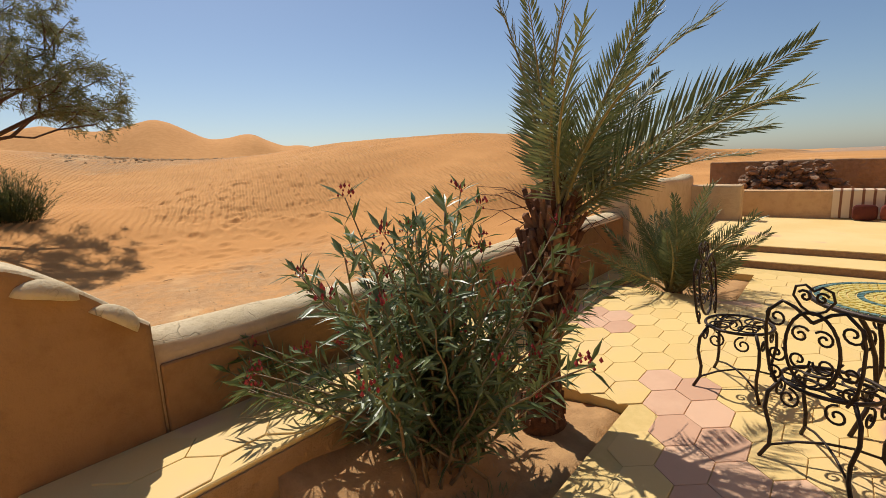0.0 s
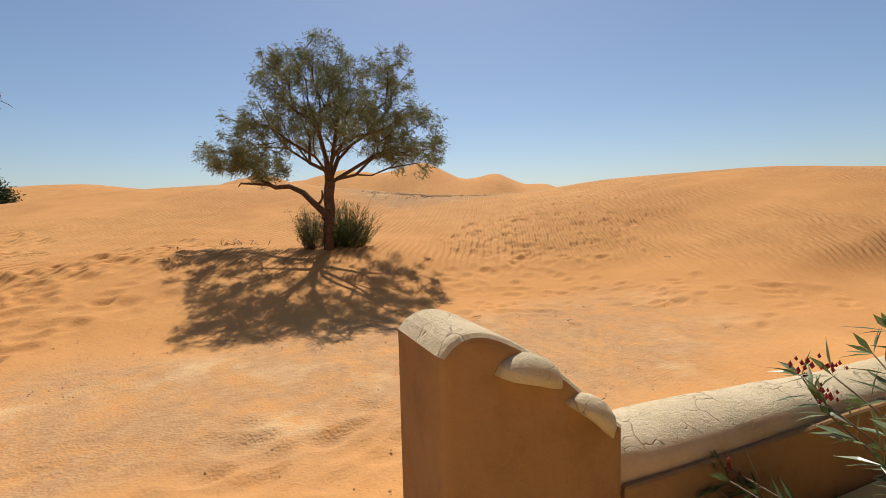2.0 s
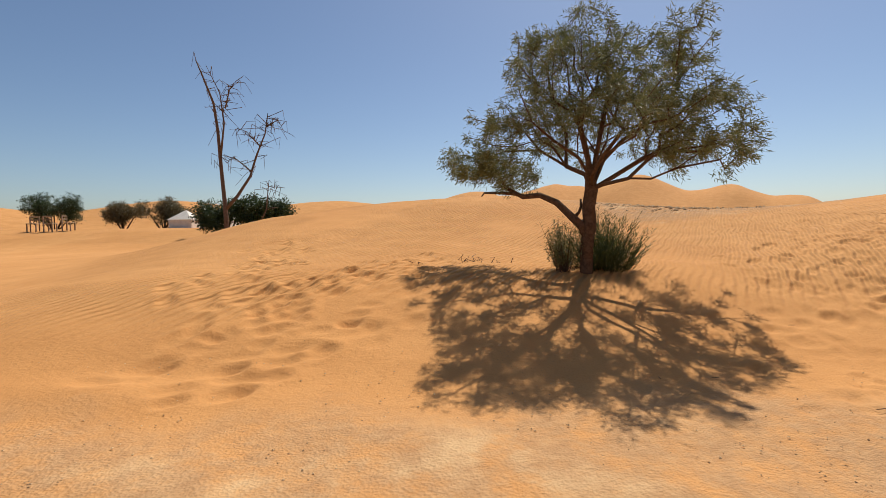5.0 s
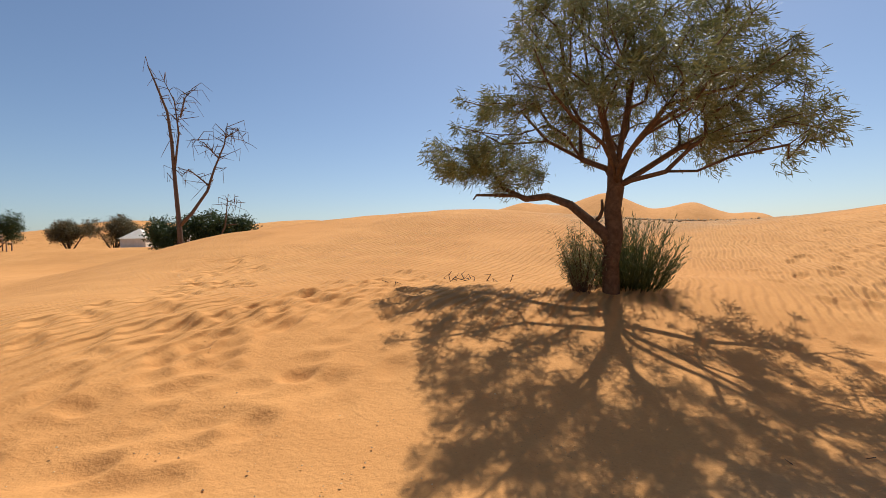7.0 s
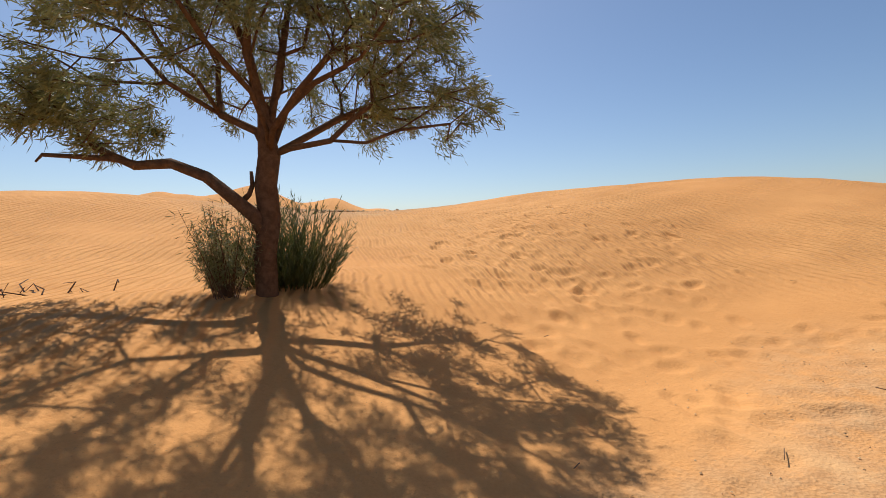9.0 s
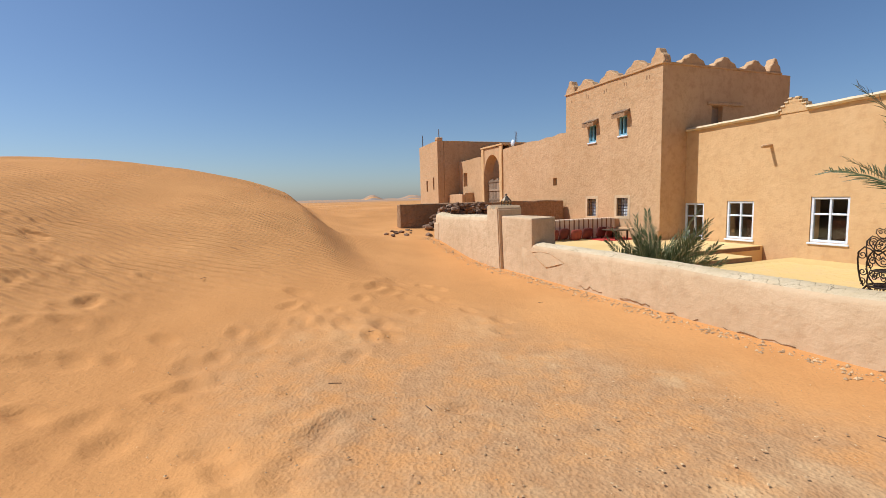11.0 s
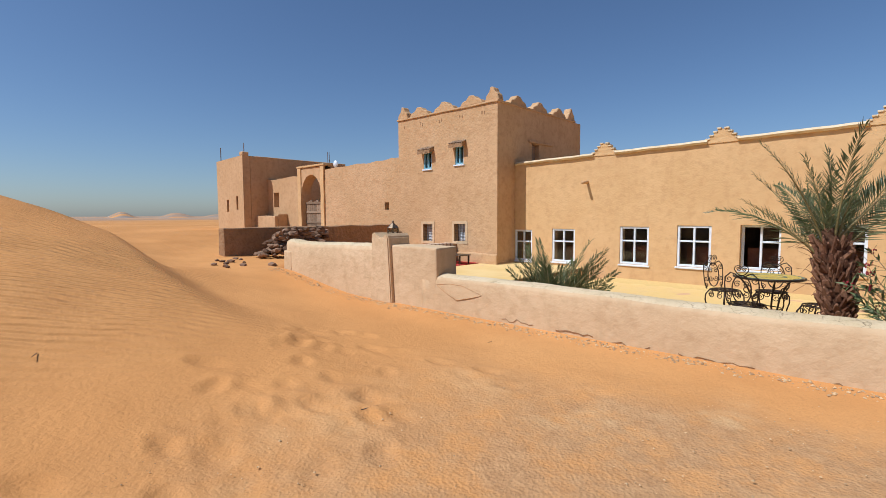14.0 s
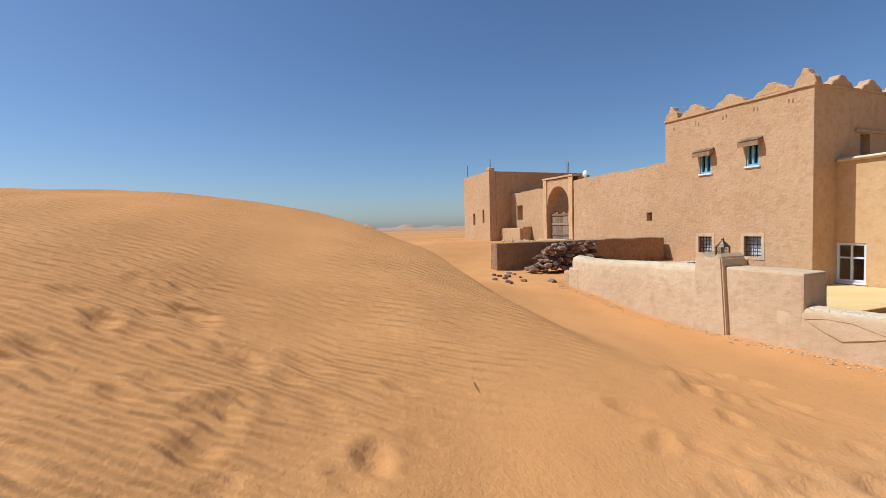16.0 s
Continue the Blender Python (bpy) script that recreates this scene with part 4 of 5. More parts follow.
part("reflector", bm, M_WHITE, dish, smooth=True)
part("mast", tubes("mast", [[(0, 0, -0.1), (0, 0.03, 0.2)]], 0.02, M_REBAR, 6), None, dish)

# brown retaining wall and stone heap beyond the terrace
solo("wall_retaining", box(14.95, 15.3, -3.25, 2.75, 0.3, 1.33, 0.04, 2, 0.03, 0.25), M_BROWN, "low dark brown mud retaining wall", "wall", "structure")


def stone_mesh(seed, r=1.0):
    bm = bmesh.new()
    bmesh.ops.create_icosphere(bm, subdivisions=1, radius=r)
    for v in bm.verts:
        v.co *= 1 + 0.35 * noise.noise(v.co * 1.3 + Vector((seed * 7.1, 0, 0)))
        v.co.z *= 0.62
        v.co.x *= 1.2
    return finish(bm, "stone", M_STONE)


STONES = [stone_mesh(i) for i in range(6)]
heap = thing("stone_heap", "heaped wall of dark rough fieldstones", "stones")
rng = np.random.RandomState(8)
for layer in range(7):
    z = 0.66 + 0.10 * layer
    half = 1.05 - 0.09 * layer
    for i in range(int(40 - layer * 4)):
        t = rng.uniform(-1, 1)
        x, y = 14.2 + rng.uniform(-0.28, 0.28) * (1 - layer / 9), 0.95 + t * (half + 0.15)
        part("stone", STONES[rng.randint(6)], None, heap, m=pose(x, y, z + rng.uniform(-0.03, 0.03), rng.uniform(-25, 25), rng.uniform(-25, 25), rng.uniform(0, 360)) @ Matrix.Scale(rng.uniform(0.07, 0.13), 4))
for i in range(14):
    x, y = rng.uniform(12.4, 14.6), rng.uniform(2.6, 3.6)
    s = rng.uniform(0.04, 0.10)
    ob = new("loose_stone", STONES[i % 6])
    ob.matrix_basis = pose(x, y, gz(x, y) + s * 0.25, 0, 0, rng.uniform(0, 360)) @ Matrix.Scale(s, 4)
    tagged(ob, "loose dark fieldstone lying on sand", "stone", "loose stones by the wall")


def scatter_pebbles(name, label, spots, lo, hi, seed):
    rng = np.random.RandomState(seed)
    verts, faces = [], []
    base = [(1, 0, 0), (-1, 0, 0), (0, 1, 0), (0, -1, 0), (0, 0, 0.7), (0, 0, -0.4)]
    tri = [(0, 2, 4), (2, 1, 4), (1, 3, 4), (3, 0, 4), (2, 0, 5), (1, 2, 5), (3, 1, 5), (0, 3, 5)]
    for x, y in spots:
        s = lo + (hi - lo) * rng.rand() ** 3
        z = gz(x, y)
        a = rng.rand() * 6.3
        o = len(verts)
        for q in base:
            k = s * rng.uniform(0.7, 1.25)
            verts.append((x + k * (q[0] * math.cos(a) - q[1] * math.sin(a)), y + k * (q[0] * math.sin(a) + q[1] * math.cos(a)), z + k * q[2] + 0.2 * s))
        faces += [tuple(o + i for i in t) for t in tri]
    tagged(new(name, pymesh(name, verts, faces, M_PEBBLE)), label, "gravel", kind="stuff")


rng = np.random.RandomState(4)
scatter_pebbles("gravel", "fine grey gravel scattered on hard sand", [(rng.uniform(-5, 5), rng.normal(5.6, 1.2)) for i in range(3600)], 0.003, 0.011, 1)
scatter_pebbles("wall_rubble", "crumbled plaster bits along the wall foot", [(rng.uniform(2, 12), 2.86 + abs(rng.normal(0, 0.10)) + 0.15 * max(0, 1)*rng.rand()**3) for i in range(1700)], 0.005, 0.022, 2)
scatter_pebbles("strip_stones", "band of dark stones in the hollow", [(rng.uniform(4.5, 10), rng.normal(20.5, 0.8)) for i in range(500)], 0.02, 0.08, 3)
scatter_pebbles("gate_rubble", "rubble below the old gate wall", [(rng.uniform(15.4, 24), rng.normal(-2.9, 0.3)) for i in range(700)], 0.03, 0.13, 6)


# ---- plants ----
def leaf_blade(verts, faces, p, d, up, length, width, droop=0.0, seg=2):
    """A narrow pointed leaf with a folded midrib."""
    side = d.cross(up)
    side = side.normalized() if side.length > 1e-5 else d.orthogonal().normalized()
    nrm = side.cross(d).normalized()
    o = len(verts)
    mid = p + d * length * 0.5 - Vector((0, 0, droop * length * 0.25))
    tip = p + d * length - Vector((0, 0, droop * length))
    verts.extend((p, mid + side * width * 0.5 + nrm * width * 0.15, mid - side * width * 0.5 + nrm * width * 0.15, mid, tip))
    faces.extend(((o, o + 3, o + 1), (o, o + 2, o + 3), (o + 1, o + 3, o + 4), (o + 3, o + 2, o + 4)))


def sprig(verts, faces, p, d, length, width):
    """A single flat needle-like spray."""
    side = d.cross(Vector((random.gauss(0, 1), random.gauss(0, 1), random.gauss(0, 1))))
    side = side.normalized() * width * 0.5
    o = len(verts)
    m = p + d * length * 0.55
    verts.extend((p, m + side, p + d * length, m - side))
    faces.append((o, o + 1, o + 2, o + 3))


def grow(root, targets, bend=0.18, extra=()):
    """Joins target points one by one to the nearest part of the growing tree; returns nodes and parents."""
    nodes, parent, reach = list(root), [i - 1 for i in range(len(root))], [0.0] * len(root)
    origin = root[-1]
    for i in range(1, len(root)):
        reach[i] = reach[i - 1] + (root[i] - root[i - 1]).length
    fork = len(root) - 1
    for line in extra:
        last = fork
        for q in line:
            nodes.append(q)
            parent.append(last)
            reach.append(reach[last] + (q - nodes[last]).length)
            last = len(nodes) - 1
    for t in sorted(targets, key=lambda q: (q - origin).length):
        best, cost = 0, 1e9
        for i, n in enumerate(nodes):
            c = (n - t).length + 0.42 * reach[i]
            if i < len(root) - 2:
                c += 4
            if c < cost:
                best, cost = i, c
        a = nodes[best]
        dist = (t - a).length
        steps = max(1, int(dist / 0.22))
        last = best
        sway = Vector((random.gauss(0, 1), random.gauss(0, 1), random.gauss(0, 0.7))) * bend * dist * 0.5
        for s in range(1, steps + 1):
            f = s / steps
            q = a.lerp(t, f) + sway * math.sin(f * math.pi) + Vector((0, 0, 0.10 * dist * math.sin(f * math.pi)))
            if s < steps:
                q += Vector((random.gauss(0, 0.018), random.gauss(0, 0.018), random.gauss(0, 0.018)))
            nodes.append(q)
            parent.append(last)
            reach.append(reach[last] + (q - nodes[last]).length)
            last = len(nodes) - 1
    return nodes, parent


def limbs(name, nodes, parent, tip, power, mat, root_r=None, cap=1.0):
    """Tapered tubes along a tree of nodes, thick where many twigs hang on."""
    n = len(nodes)
    load = [0.0] * n
    kids = [[] for _ in range(n)]
    for i in range(n - 1, 0, -1):
        kids[parent[i]].append(i)
    for i in range(n - 1, -1, -1):
        if not kids[i]:
            load[i] = 1.0
        else:
            load[i] = sum(load[k] for k in kids[i])
    rad = [min(cap, tip * l ** power) for l in load]
    verts, faces = [], []
    started = set()
    for i in range(n):
        main = max(kids[i], key=lambda k: load[k]) if kids[i] else None
        for k in kids[i]:
            if k == main and i != 0:
                continue
            path, rr = [nodes[i], nodes[k]], [rad[k] * (1.0 if i else 1.15), rad[k]]
            q = k
            while kids[q]:
                q = max(kids[q], key=lambda c: load[c])
                path.append(nodes[q])
                rr.append(rad[q])
            tube_into(verts, faces, path, rr, 9 if rr[0] > 0.04 else (5 if rr[0] > 0.012 else 3))
    return pymesh(name, verts, faces, mat, True), rad


def in_lobes(lobes, count):
    pts = []
    total = sum(r[0] * r[1] * r[2] for _, r in lobes)
    for c, r in lobes:
        for _ in range(max(2, int(count * r[0] * r[1] * r[2] / total))):
            while True:
                v = Vector((random.uniform(-1, 1), random.uniform(-1, 1), random.uniform(-1, 1)))
                if 0.30 < v.length < 1:
                    break
            pts.append(Vector((c[0] + v.x * r[0], c[1] + v.y * r[1], c[2] + v.z * r[2])))
    return pts


def desert_tree():
    random.seed(21)
    bx, by = 1.22, 10.2
    bz = gz(bx, by) - 0.08
    t = thing("desert_tree", "spreading tamarisk tree with grey-green feathery crown on open sand", "tree", at=(bx, by, bz))
    ex, ey = Vector((0.92, -0.39, 0)), Vector((0.39, 0.92, 0))

    def at(u, d, h):
        return ex * u + ey * d + Vector((0, 0, h))

    root = [at(*q) for q in ((0, 0, -0.12), (-0.01, 0, 0.12), (-0.01, 0, 0.45), (0.04, 0, 0.78), (0.02, 0, 1.06), (0.06, 0, 1.31))]
    # main limbs spreading from the fork
    boughs = [((-0.04, 0.05, 1.54), (-0.32, 0.1, 1.68), (-0.74, 0.2, 1.96), (-1.05, 0.2, 2.35), (-1.36, 0.3, 2.62)), ((0.02, -0.05, 1.73), (-0.08, -0.1, 2.18), (-0.22, -0.2, 2.68), (-0.27, -0.1, 3.1)),
              ((0.22, 0.05, 1.73), (0.48, 0.1, 2.01), (0.77, 0.1, 2.18), (1.19, 0.2, 2.69)), ((0.23, -0.1, 1.37), (0.57, -0.2, 1.43), (0.86, -0.3, 1.40), (1.16, -0.3, 1.52), (1.66, -0.3, 1.60)),
              ((0.30, 0.15, 1.47), (0.76, 0.4, 1.78), (1.11, 0.6, 1.86), (1.52, 0.7, 1.85)), ((0.05, -0.2, 1.5), (-0.05, -0.55, 1.72), (-0.3, -1.0, 1.9), (-0.45, -1.5, 2.05)),
              ((0.10, -0.25, 1.5), (0.3, -0.65, 1.72), (0.7, -1.1, 1.85), (0.8, -1.6, 1.95)), ((0.08, 0.2, 1.55), (0.1, 0.6, 1.85), (-0.1, 1.1, 2.1), (0.1, 1.6, 2.25)),
              ((0.10, 0.02, 1.7), (0.2, 0.0, 2.2), (0.3, 0.1, 2.8), (0.25, 0.0, 3.4))]
    lobes = [((-0.75, 0.1, 2.35), (0.85, 1.0, 0.55)), ((0.75, 0.1, 2.35), (0.95, 1.1, 0.6)), ((-0.25, 0, 3.05), (0.85, 0.9, 0.55)), ((0.55, 0.1, 3.05), (0.75, 0.85, 0.6)), ((-0.1, 0, 3.68), (0.62, 0.6, 0.42)),
             ((1.5, 0.0, 1.80), (0.62, 0.9, 0.36)), ((1.6, 0.4, 2.2), (0.55, 0.9, 0.45)), ((1.5, 1.0, 1.85), (0.6, 0.55, 0.35)), ((1.15, 0.1, 3.2), (0.55, 0.7, 0.45)), ((-0.85, 0, 3.3), (0.45, 0.6, 0.42)), ((1.25, -0.8, 2.2), (0.6, 0.5, 0.4)), ((-1.5, 0.1, 2.15), (0.6, 0.7, 0.42)), ((-0.4, -1.35, 2.15), (0.75, 0.6, 0.45)), ((0.75, -1.35, 2.1), (0.7, 0.6, 0.42)),
             ((0.0, 1.4, 2.3), (1.0, 0.6, 0.5)), ((1.1, 0.8, 2.0), (0.6, 0.5, 0.4)), ((0.05, -0.6, 2.75), (1.1, 0.6, 0.5))]
    targets = in_lobes([(at(*c), r) for c, r in lobes], 470)
    nodes, parent = grow(root, targets, extra=[[at(*q) for q in b] for b in boughs])
    trunk, rad = limbs("trunk", nodes, parent, 0.0066, 0.50, M_BARK, cap=0.115)
    part("trunk", trunk, None, t, "leaning furrowed brown trunk and limbs")
    # the long low limb
    verts, faces = [], []
    low = [at(*q) for q in ((0.0, 0, 0.62), (-0.07, -0.02, 0.78), (-0.23, -0.03, 0.93), (-0.46, 0.1, 1.14), (-0.75, 0.22, 1.27), (-1.05, 0.32, 1.26), (-1.35, 0.42, 1.42), (-1.52, 0.5, 1.66), (-1.75, 0.5, 1.80))]
    tube_into(verts, faces, low, [0.075, 0.068, 0.058, 0.052, 0.046, 0.04, 0.03, 0.022, 0.01], 8)
    tube_into(verts, faces, [at(*q) for q in ((-1.0, 0.3, 1.265), (-1.22, 0.35, 1.32), (-1.45, 0.4, 1.34), (-1.75, 0.45, 1.36), (-1.80, 0.45, 1.30))], [0.03, 0.026, 0.022, 0.017, 0.01], 6)
    tube_into(verts, faces, [at(*q) for q in ((-0.2, 0, 0.90), (-0.12, 0, 0.98), (-0.09, 0, 1.06), (-0.095, 0, 1.18))], [0.03, 0.022, 0.02, 0.014], 6)
    part("low_limb", pymesh("low_limb", verts, faces, M_BARK, True), None, t, "long low side limb with a snag")
    lowt = in_lobes([(at(-1.85, 0.35, 1.85), (0.6, 0.75, 0.25)), (at(-1.3, 0.4, 1.68), (0.5, 0.75, 0.28))], 80)
    n2, p2 = grow(low, lowt)
    tw, _ = limbs("twig_spray", n2[:], p2, 0.005, 0.42, M_BARK, cap=0.03)
    tagged(part("twig_spray", tw, None, t, "thin twigs on the low limb"), kind="stuff")
    verts, faces = [], []
    for c in targets + lowt:
        k = random.choice((0.5, 0.8, 1.0, 1.25))
        for _ in range(int(120 * k)):
            off = Vector((random.gauss(0, 0.058), random.gauss(0, 0.058), random.gauss(0, 0.055))) * k
            out = Vector((c.x, c.y, 0.25)) + off * 6
            d = (out.normalized() * 0.6 + Vector((random.gauss(0, 0.55), random.gauss(0, 0.55), random.gauss(-0.35, 0.5)))).normalized()
            sprig(verts, faces, c + off, d, random.uniform(0.06, 0.12), random.uniform(0.009, 0.015))
    tagged(part("crown", pymesh("crown", verts, faces, M_TAMARISK), None, t, "feathery grey-green foliage"), kind="stuff")
    # broom-like bush at the foot
    bush = thing("broom_bush", "dark green upright broom bush at the tree's foot", "bush", at=(bx + 0.32, by + 0.28, bz + 0.05))
    verts, faces = [], []
    stems, sf = [], []
    for _ in range(330):
        a, r = random.uniform(0, 6.28), random.uniform(0.02, 0.27)
        p = Vector((math.cos(a) * r * 1.25, math.sin(a) * r * 0.9, -0.05))
        d = Vector((p.x * 1.9 + random.gauss(0, 0.22), p.y * 1.9 + random.gauss(0, 0.22), 1)).normalized()
        length = random.uniform(0.4, 1.0) * (1.12 - 1.2 * r)
        tip = p + d * length
        tube_into(stems, sf, [p, p.lerp(tip, 0.5) + Vector((random.gauss(0, 0.02), random.gauss(0, 0.02), 0)), tip], [0.004, 0.003, 0.0015], 3)
        for _ in range(24):
            f = random.uniform(0.25, 1)
            sprig(verts, faces, p.lerp(tip, f), (d + Vector((random.gauss(0, 0.55), random.gauss(0, 0.55), 0))).normalized(), random.uniform(0.05, 0.11), 0.008)
    part("stem", pymesh("stem", stems, sf, M_BROOM, True), None, bush)
    tagged(part("foliage", pymesh("foliage", verts, faces, M_BROOM), None, bush), kind="stuff")
    dry = thing("dry_bush", "grey-brown dry feathery shrub beside the trunk", "bush", at=(bx - 0.32, by + 0.1, bz + 0.06))
    verts, faces, stems, sf = [], [], [], []
    for _ in range(90):
        p = Vector((random.gauss(0, 0.04), random.gauss(0, 0.04), -0.05))
        d = Vector((random.gauss(-0.05, 0.22), random.gauss(0, 0.22), 1)).normalized()
        tip = p + d * random.uniform(0.4, 0.95)
        tube_into(stems, sf, [p, tip], [0.005, 0.0015], 3)
        for _ in range(45):
            f = random.uniform(0.4, 1)
            sprig(verts, faces, p.lerp(tip, f) + Vector((random.gauss(0, 0.03), random.gauss(0, 0.03), 0)), Vector((random.gauss(0, 0.6), random.gauss(0, 0.6), random.gauss(-0.1, 0.6))).normalized(), random.uniform(0.04, 0.09), 0.007)
    part("stem", pymesh("stem", stems, sf, M_BARK), None, dry)
    tagged(part("foliage", pymesh("foliage", verts, faces, M_TAMARISK), None, dry), kind="stuff")


desert_tree()


def twiggy(name, label, x, y, n, size, seed):
    random.seed(seed)
    t = thing(name, label, "twigs", "dead twigs on the sand", at=(x, y, gz(x, y) - 0.02))
    verts, faces = [], []
    for _ in range(n):
        p = Vector((random.gauss(0, size * 0.3), random.gauss(0, size * 0.2), 0))
        q = p + Vector((random.gauss(0, 0.5), random.gauss(0, 0.4), random.uniform(0.1, 0.6))) * size * 0.5
        r = q + Vector((random.gauss(0, 0.5), random.gauss(0, 0.5), random.gauss(0, 0.3))) * size * 0.35
        verts, faces = [], []
        tube_into(verts, faces, [p, q, r], [0.008, 0.006, 0.003], 4)
        part("branch", pymesh("branch", verts, faces, M_DEADWOOD, True), None, t)


twiggy("dead_twigs", "bleached dead twigs stuck in sand", -0.1, 11.3, 9, 0.45, 2)
twiggy("dead_twigs", "bleached dead twigs stuck in sand", -0.45, 11.6, 7, 0.4, 5)
twiggy("dead_twigs", "single dead stick upright in sand", -1.4, 11.2, 2, 0.4, 9)
rng = np.random.RandomState(12)
for i in range(12):
    x, y = rng.uniform(0.5, 7), rng.uniform(3.6, 8.6)
    st = new("dry_stick", tubes("dry_stick", [[(0, 0, 0.004), (rng.uniform(0.04, 0.14), rng.uniform(-0.04, 0.04), 0.006)]], 0.0028, M_DEADWOOD, 4))
    st.matrix_basis = pose(x, y, gz(x, y) + 0.01, 0, 0, rng.uniform(0, 360))
    tagged(st, "tiny dry stick lying on the sand", "stick", "sticks on the sand")


def dead_tree():
    random.seed(7)
    x, y = -14.6, 32.0
    t = thing("dead_tree", "tall bare dead tree with two limbs and drooping twigs", "tree", at=(x, y, gz(x, y) - 0.3))
    paths = [([(0, 0, 0), (0.05, 0, 1.5), (0, 0, 2.4), (-0.15, 0, 4.5), (-0.3, 0, 7.0), (-0.5, 0, 8.6), (-1.1, 0, 10.2), (-1.5, 0, 11.2)], 0.17),
             ([(0, 0, 2.2), (0.7, 0.1, 3.0), (1.5, 0.2, 4.2), (1.9, 0.2, 5.4), (2.5, 0.2, 6.8), (2.7, 0.2, 8.0)], 0.11),
             ([(-0.2, 0, 5.2), (0.1, 0, 7.4), (-0.1, 0, 9.2), (-0.9, 0, 10.9)], 0.07), ([(1.6, 0.2, 4.5), (0.6, 0, 5.4), (0.2, 0, 5.0)], 0.05), ([(0.2, 0, 8.3), (0.5, 0, 9.4), (0.9, 0, 9.9)], 0.05),
             ([(2.2, 0.2, 6.0), (1.4, 0.1, 6.9), (0.9, 0, 7.1)], 0.045), ([(2.6, 0.2, 7.2), (3.3, 0.2, 7.6), (3.7, 0.2, 6.8)], 0.04), ([(1.6, 0.2, 0.5), (2.4, 0.3, 2.2), (2.6, 0.2, 3.6), (3.6, 0.2, 3.5)], 0.06)]
    verts, faces = [], []
    for p, r in paths:
        pts = [Vector(q) for q in p]
        tube_into(verts, faces, pts, [r * (1 - 0.8 * i / (len(pts) - 1)) for i in range(len(pts))], 6)
        for _ in range(16):
            i = random.randrange(len(pts) // 2, len(pts))
            a = pts[i - 1].lerp(pts[i], random.random())
            b = a + Vector((random.gauss(0, 0.5), random.gauss(0, 0.3), random.uniform(-0.2, 0.5)))
            c = b + Vector((random.gauss(0, 0.35), random.gauss(0, 0.3), random.uniform(-0.9, 0.1)))
            tube_into(verts, faces, [a, b, c], [0.022, 0.016, 0.009], 4)
    part("trunk", pymesh("trunk", verts, faces, M_DEADWOOD, True), None, t)


dead_tree()


def shrub(name, label, x, y, w, h, mat, seed, count):
    random.seed(seed)
    t = thing(name, label, "bush", at=(x, y, gz(x, y) - 0.15))
    verts, faces = [], []
    lobes = [((random.uniform(-0.6, 0.6) * w, random.uniform(-0.5, 0.5) * w * 0.5, h * random.uniform(0.35, 0.72)), (w * random.uniform(0.22, 0.4), w * 0.25, h * random.uniform(0.22, 0.34))) for _ in range(9)]
    for c in in_lobes(lobes, count):
        for _ in range(26):
            d = Vector((random.gauss(0, 1), random.gauss(0, 1), random.gauss(0.2, 0.8))).normalized()
            sprig(verts, faces, c + Vector((random.gauss(0, 0.16), random.gauss(0, 0.16), random.gauss(0, 0.14))), d, random.uniform(0.12, 0.25), random.uniform(0.05, 0.10))
    tagged(part("foliage", pymesh("foliage", verts, faces, mat), None, t), kind="stuff")
    verts, faces = [], []
    for c, r in lobes:
        tube_into(verts, faces, [Vector((c[0] * 0.15, c[1] * 0.15, 0)), Vector(c) * 0.6, Vector(c)], [0.07, 0.05, 0.02], 5)
    part("stem", pymesh("stem", verts, faces, M_BARK, True), None, t)


shrub("far_shrub", "dense dark green shrub beyond the dune", -17.0, 37, 2.7, 2.9, M_BUSH, 1, 420)
shrub("far_shrub", "dense dark green shrub beyond the dune", -14.2, 37, 2.3, 2.9, M_BUSH, 2, 340)
shrub("far_shrub", "rounded dark green tree at the camp", -40.5, 50, 3.1, 3.9, M_BUSH, 3, 420)
shrub("far_shrub", "dusty olive shrub beside the camp", -33.5, 50, 2.6, 2.8, M_DRYBUSH, 4, 340)
shrub("far_shrub", "dusty olive shrub beside the camp", -29.5, 50, 3.0, 3.1, M_DRYBUSH, 5, 380)


def tent(x, y, s):
    t = thing("camp_tent", "white canvas camp tent with a pointed roof", "tent", "tents of the camp", at=(x, y, gz(x, y) - 0.1))
    bm = bmesh.new()
    add_box(bm, -s, s, -s, s, 0, 0.9)
    part("side", bm, M_CANVAS, t)
    bm = bmesh.new()
    bmesh.ops.create_cone(bm, cap_ends=True, segments=4, radius1=s * 1.55, radius2=0.06, depth=0.9)
    bmesh.ops.rotate(bm, verts=bm.verts[:], matrix=Matrix.Rotation(math.pi / 4, 3, "Z"))
    bmesh.ops.translate(bm, verts=bm.verts[:], vec=(0, 0, 1.35))
    part("roof", bm, M_CANVAS, t)


tent(-26.6, 49, 1.1)
tent(-22.5, 47.5, 1.3)


def camp_chair(x, y, a):
    t = thing("camp_chair", "plain wooden chair on the distant sand", "chair", "chairs at the camp", at=(x, y, gz(x, y)), rz=a)
    for sx in (-0.3, 0.3):
        for sy in (-0.3, 0.3):
            part("leg", box(sx - 0.04, sx + 0.04, sy - 0.04, sy + 0.04, -0.1, 0.62 if sy < 0 else 1.25, 0.01), M_DOORWOOD, t)
    part("seat", box(-0.36, 0.36, -0.36, 0.36, 0.6, 0.67, 0.015), M_DOORWOOD, t)
    for z in (0.9, 1.15):
        part("back_slat", box(-0.33, 0.33, 0.27, 0.33, z, z + 0.1, 0.01), M_DOORWOOD, t)


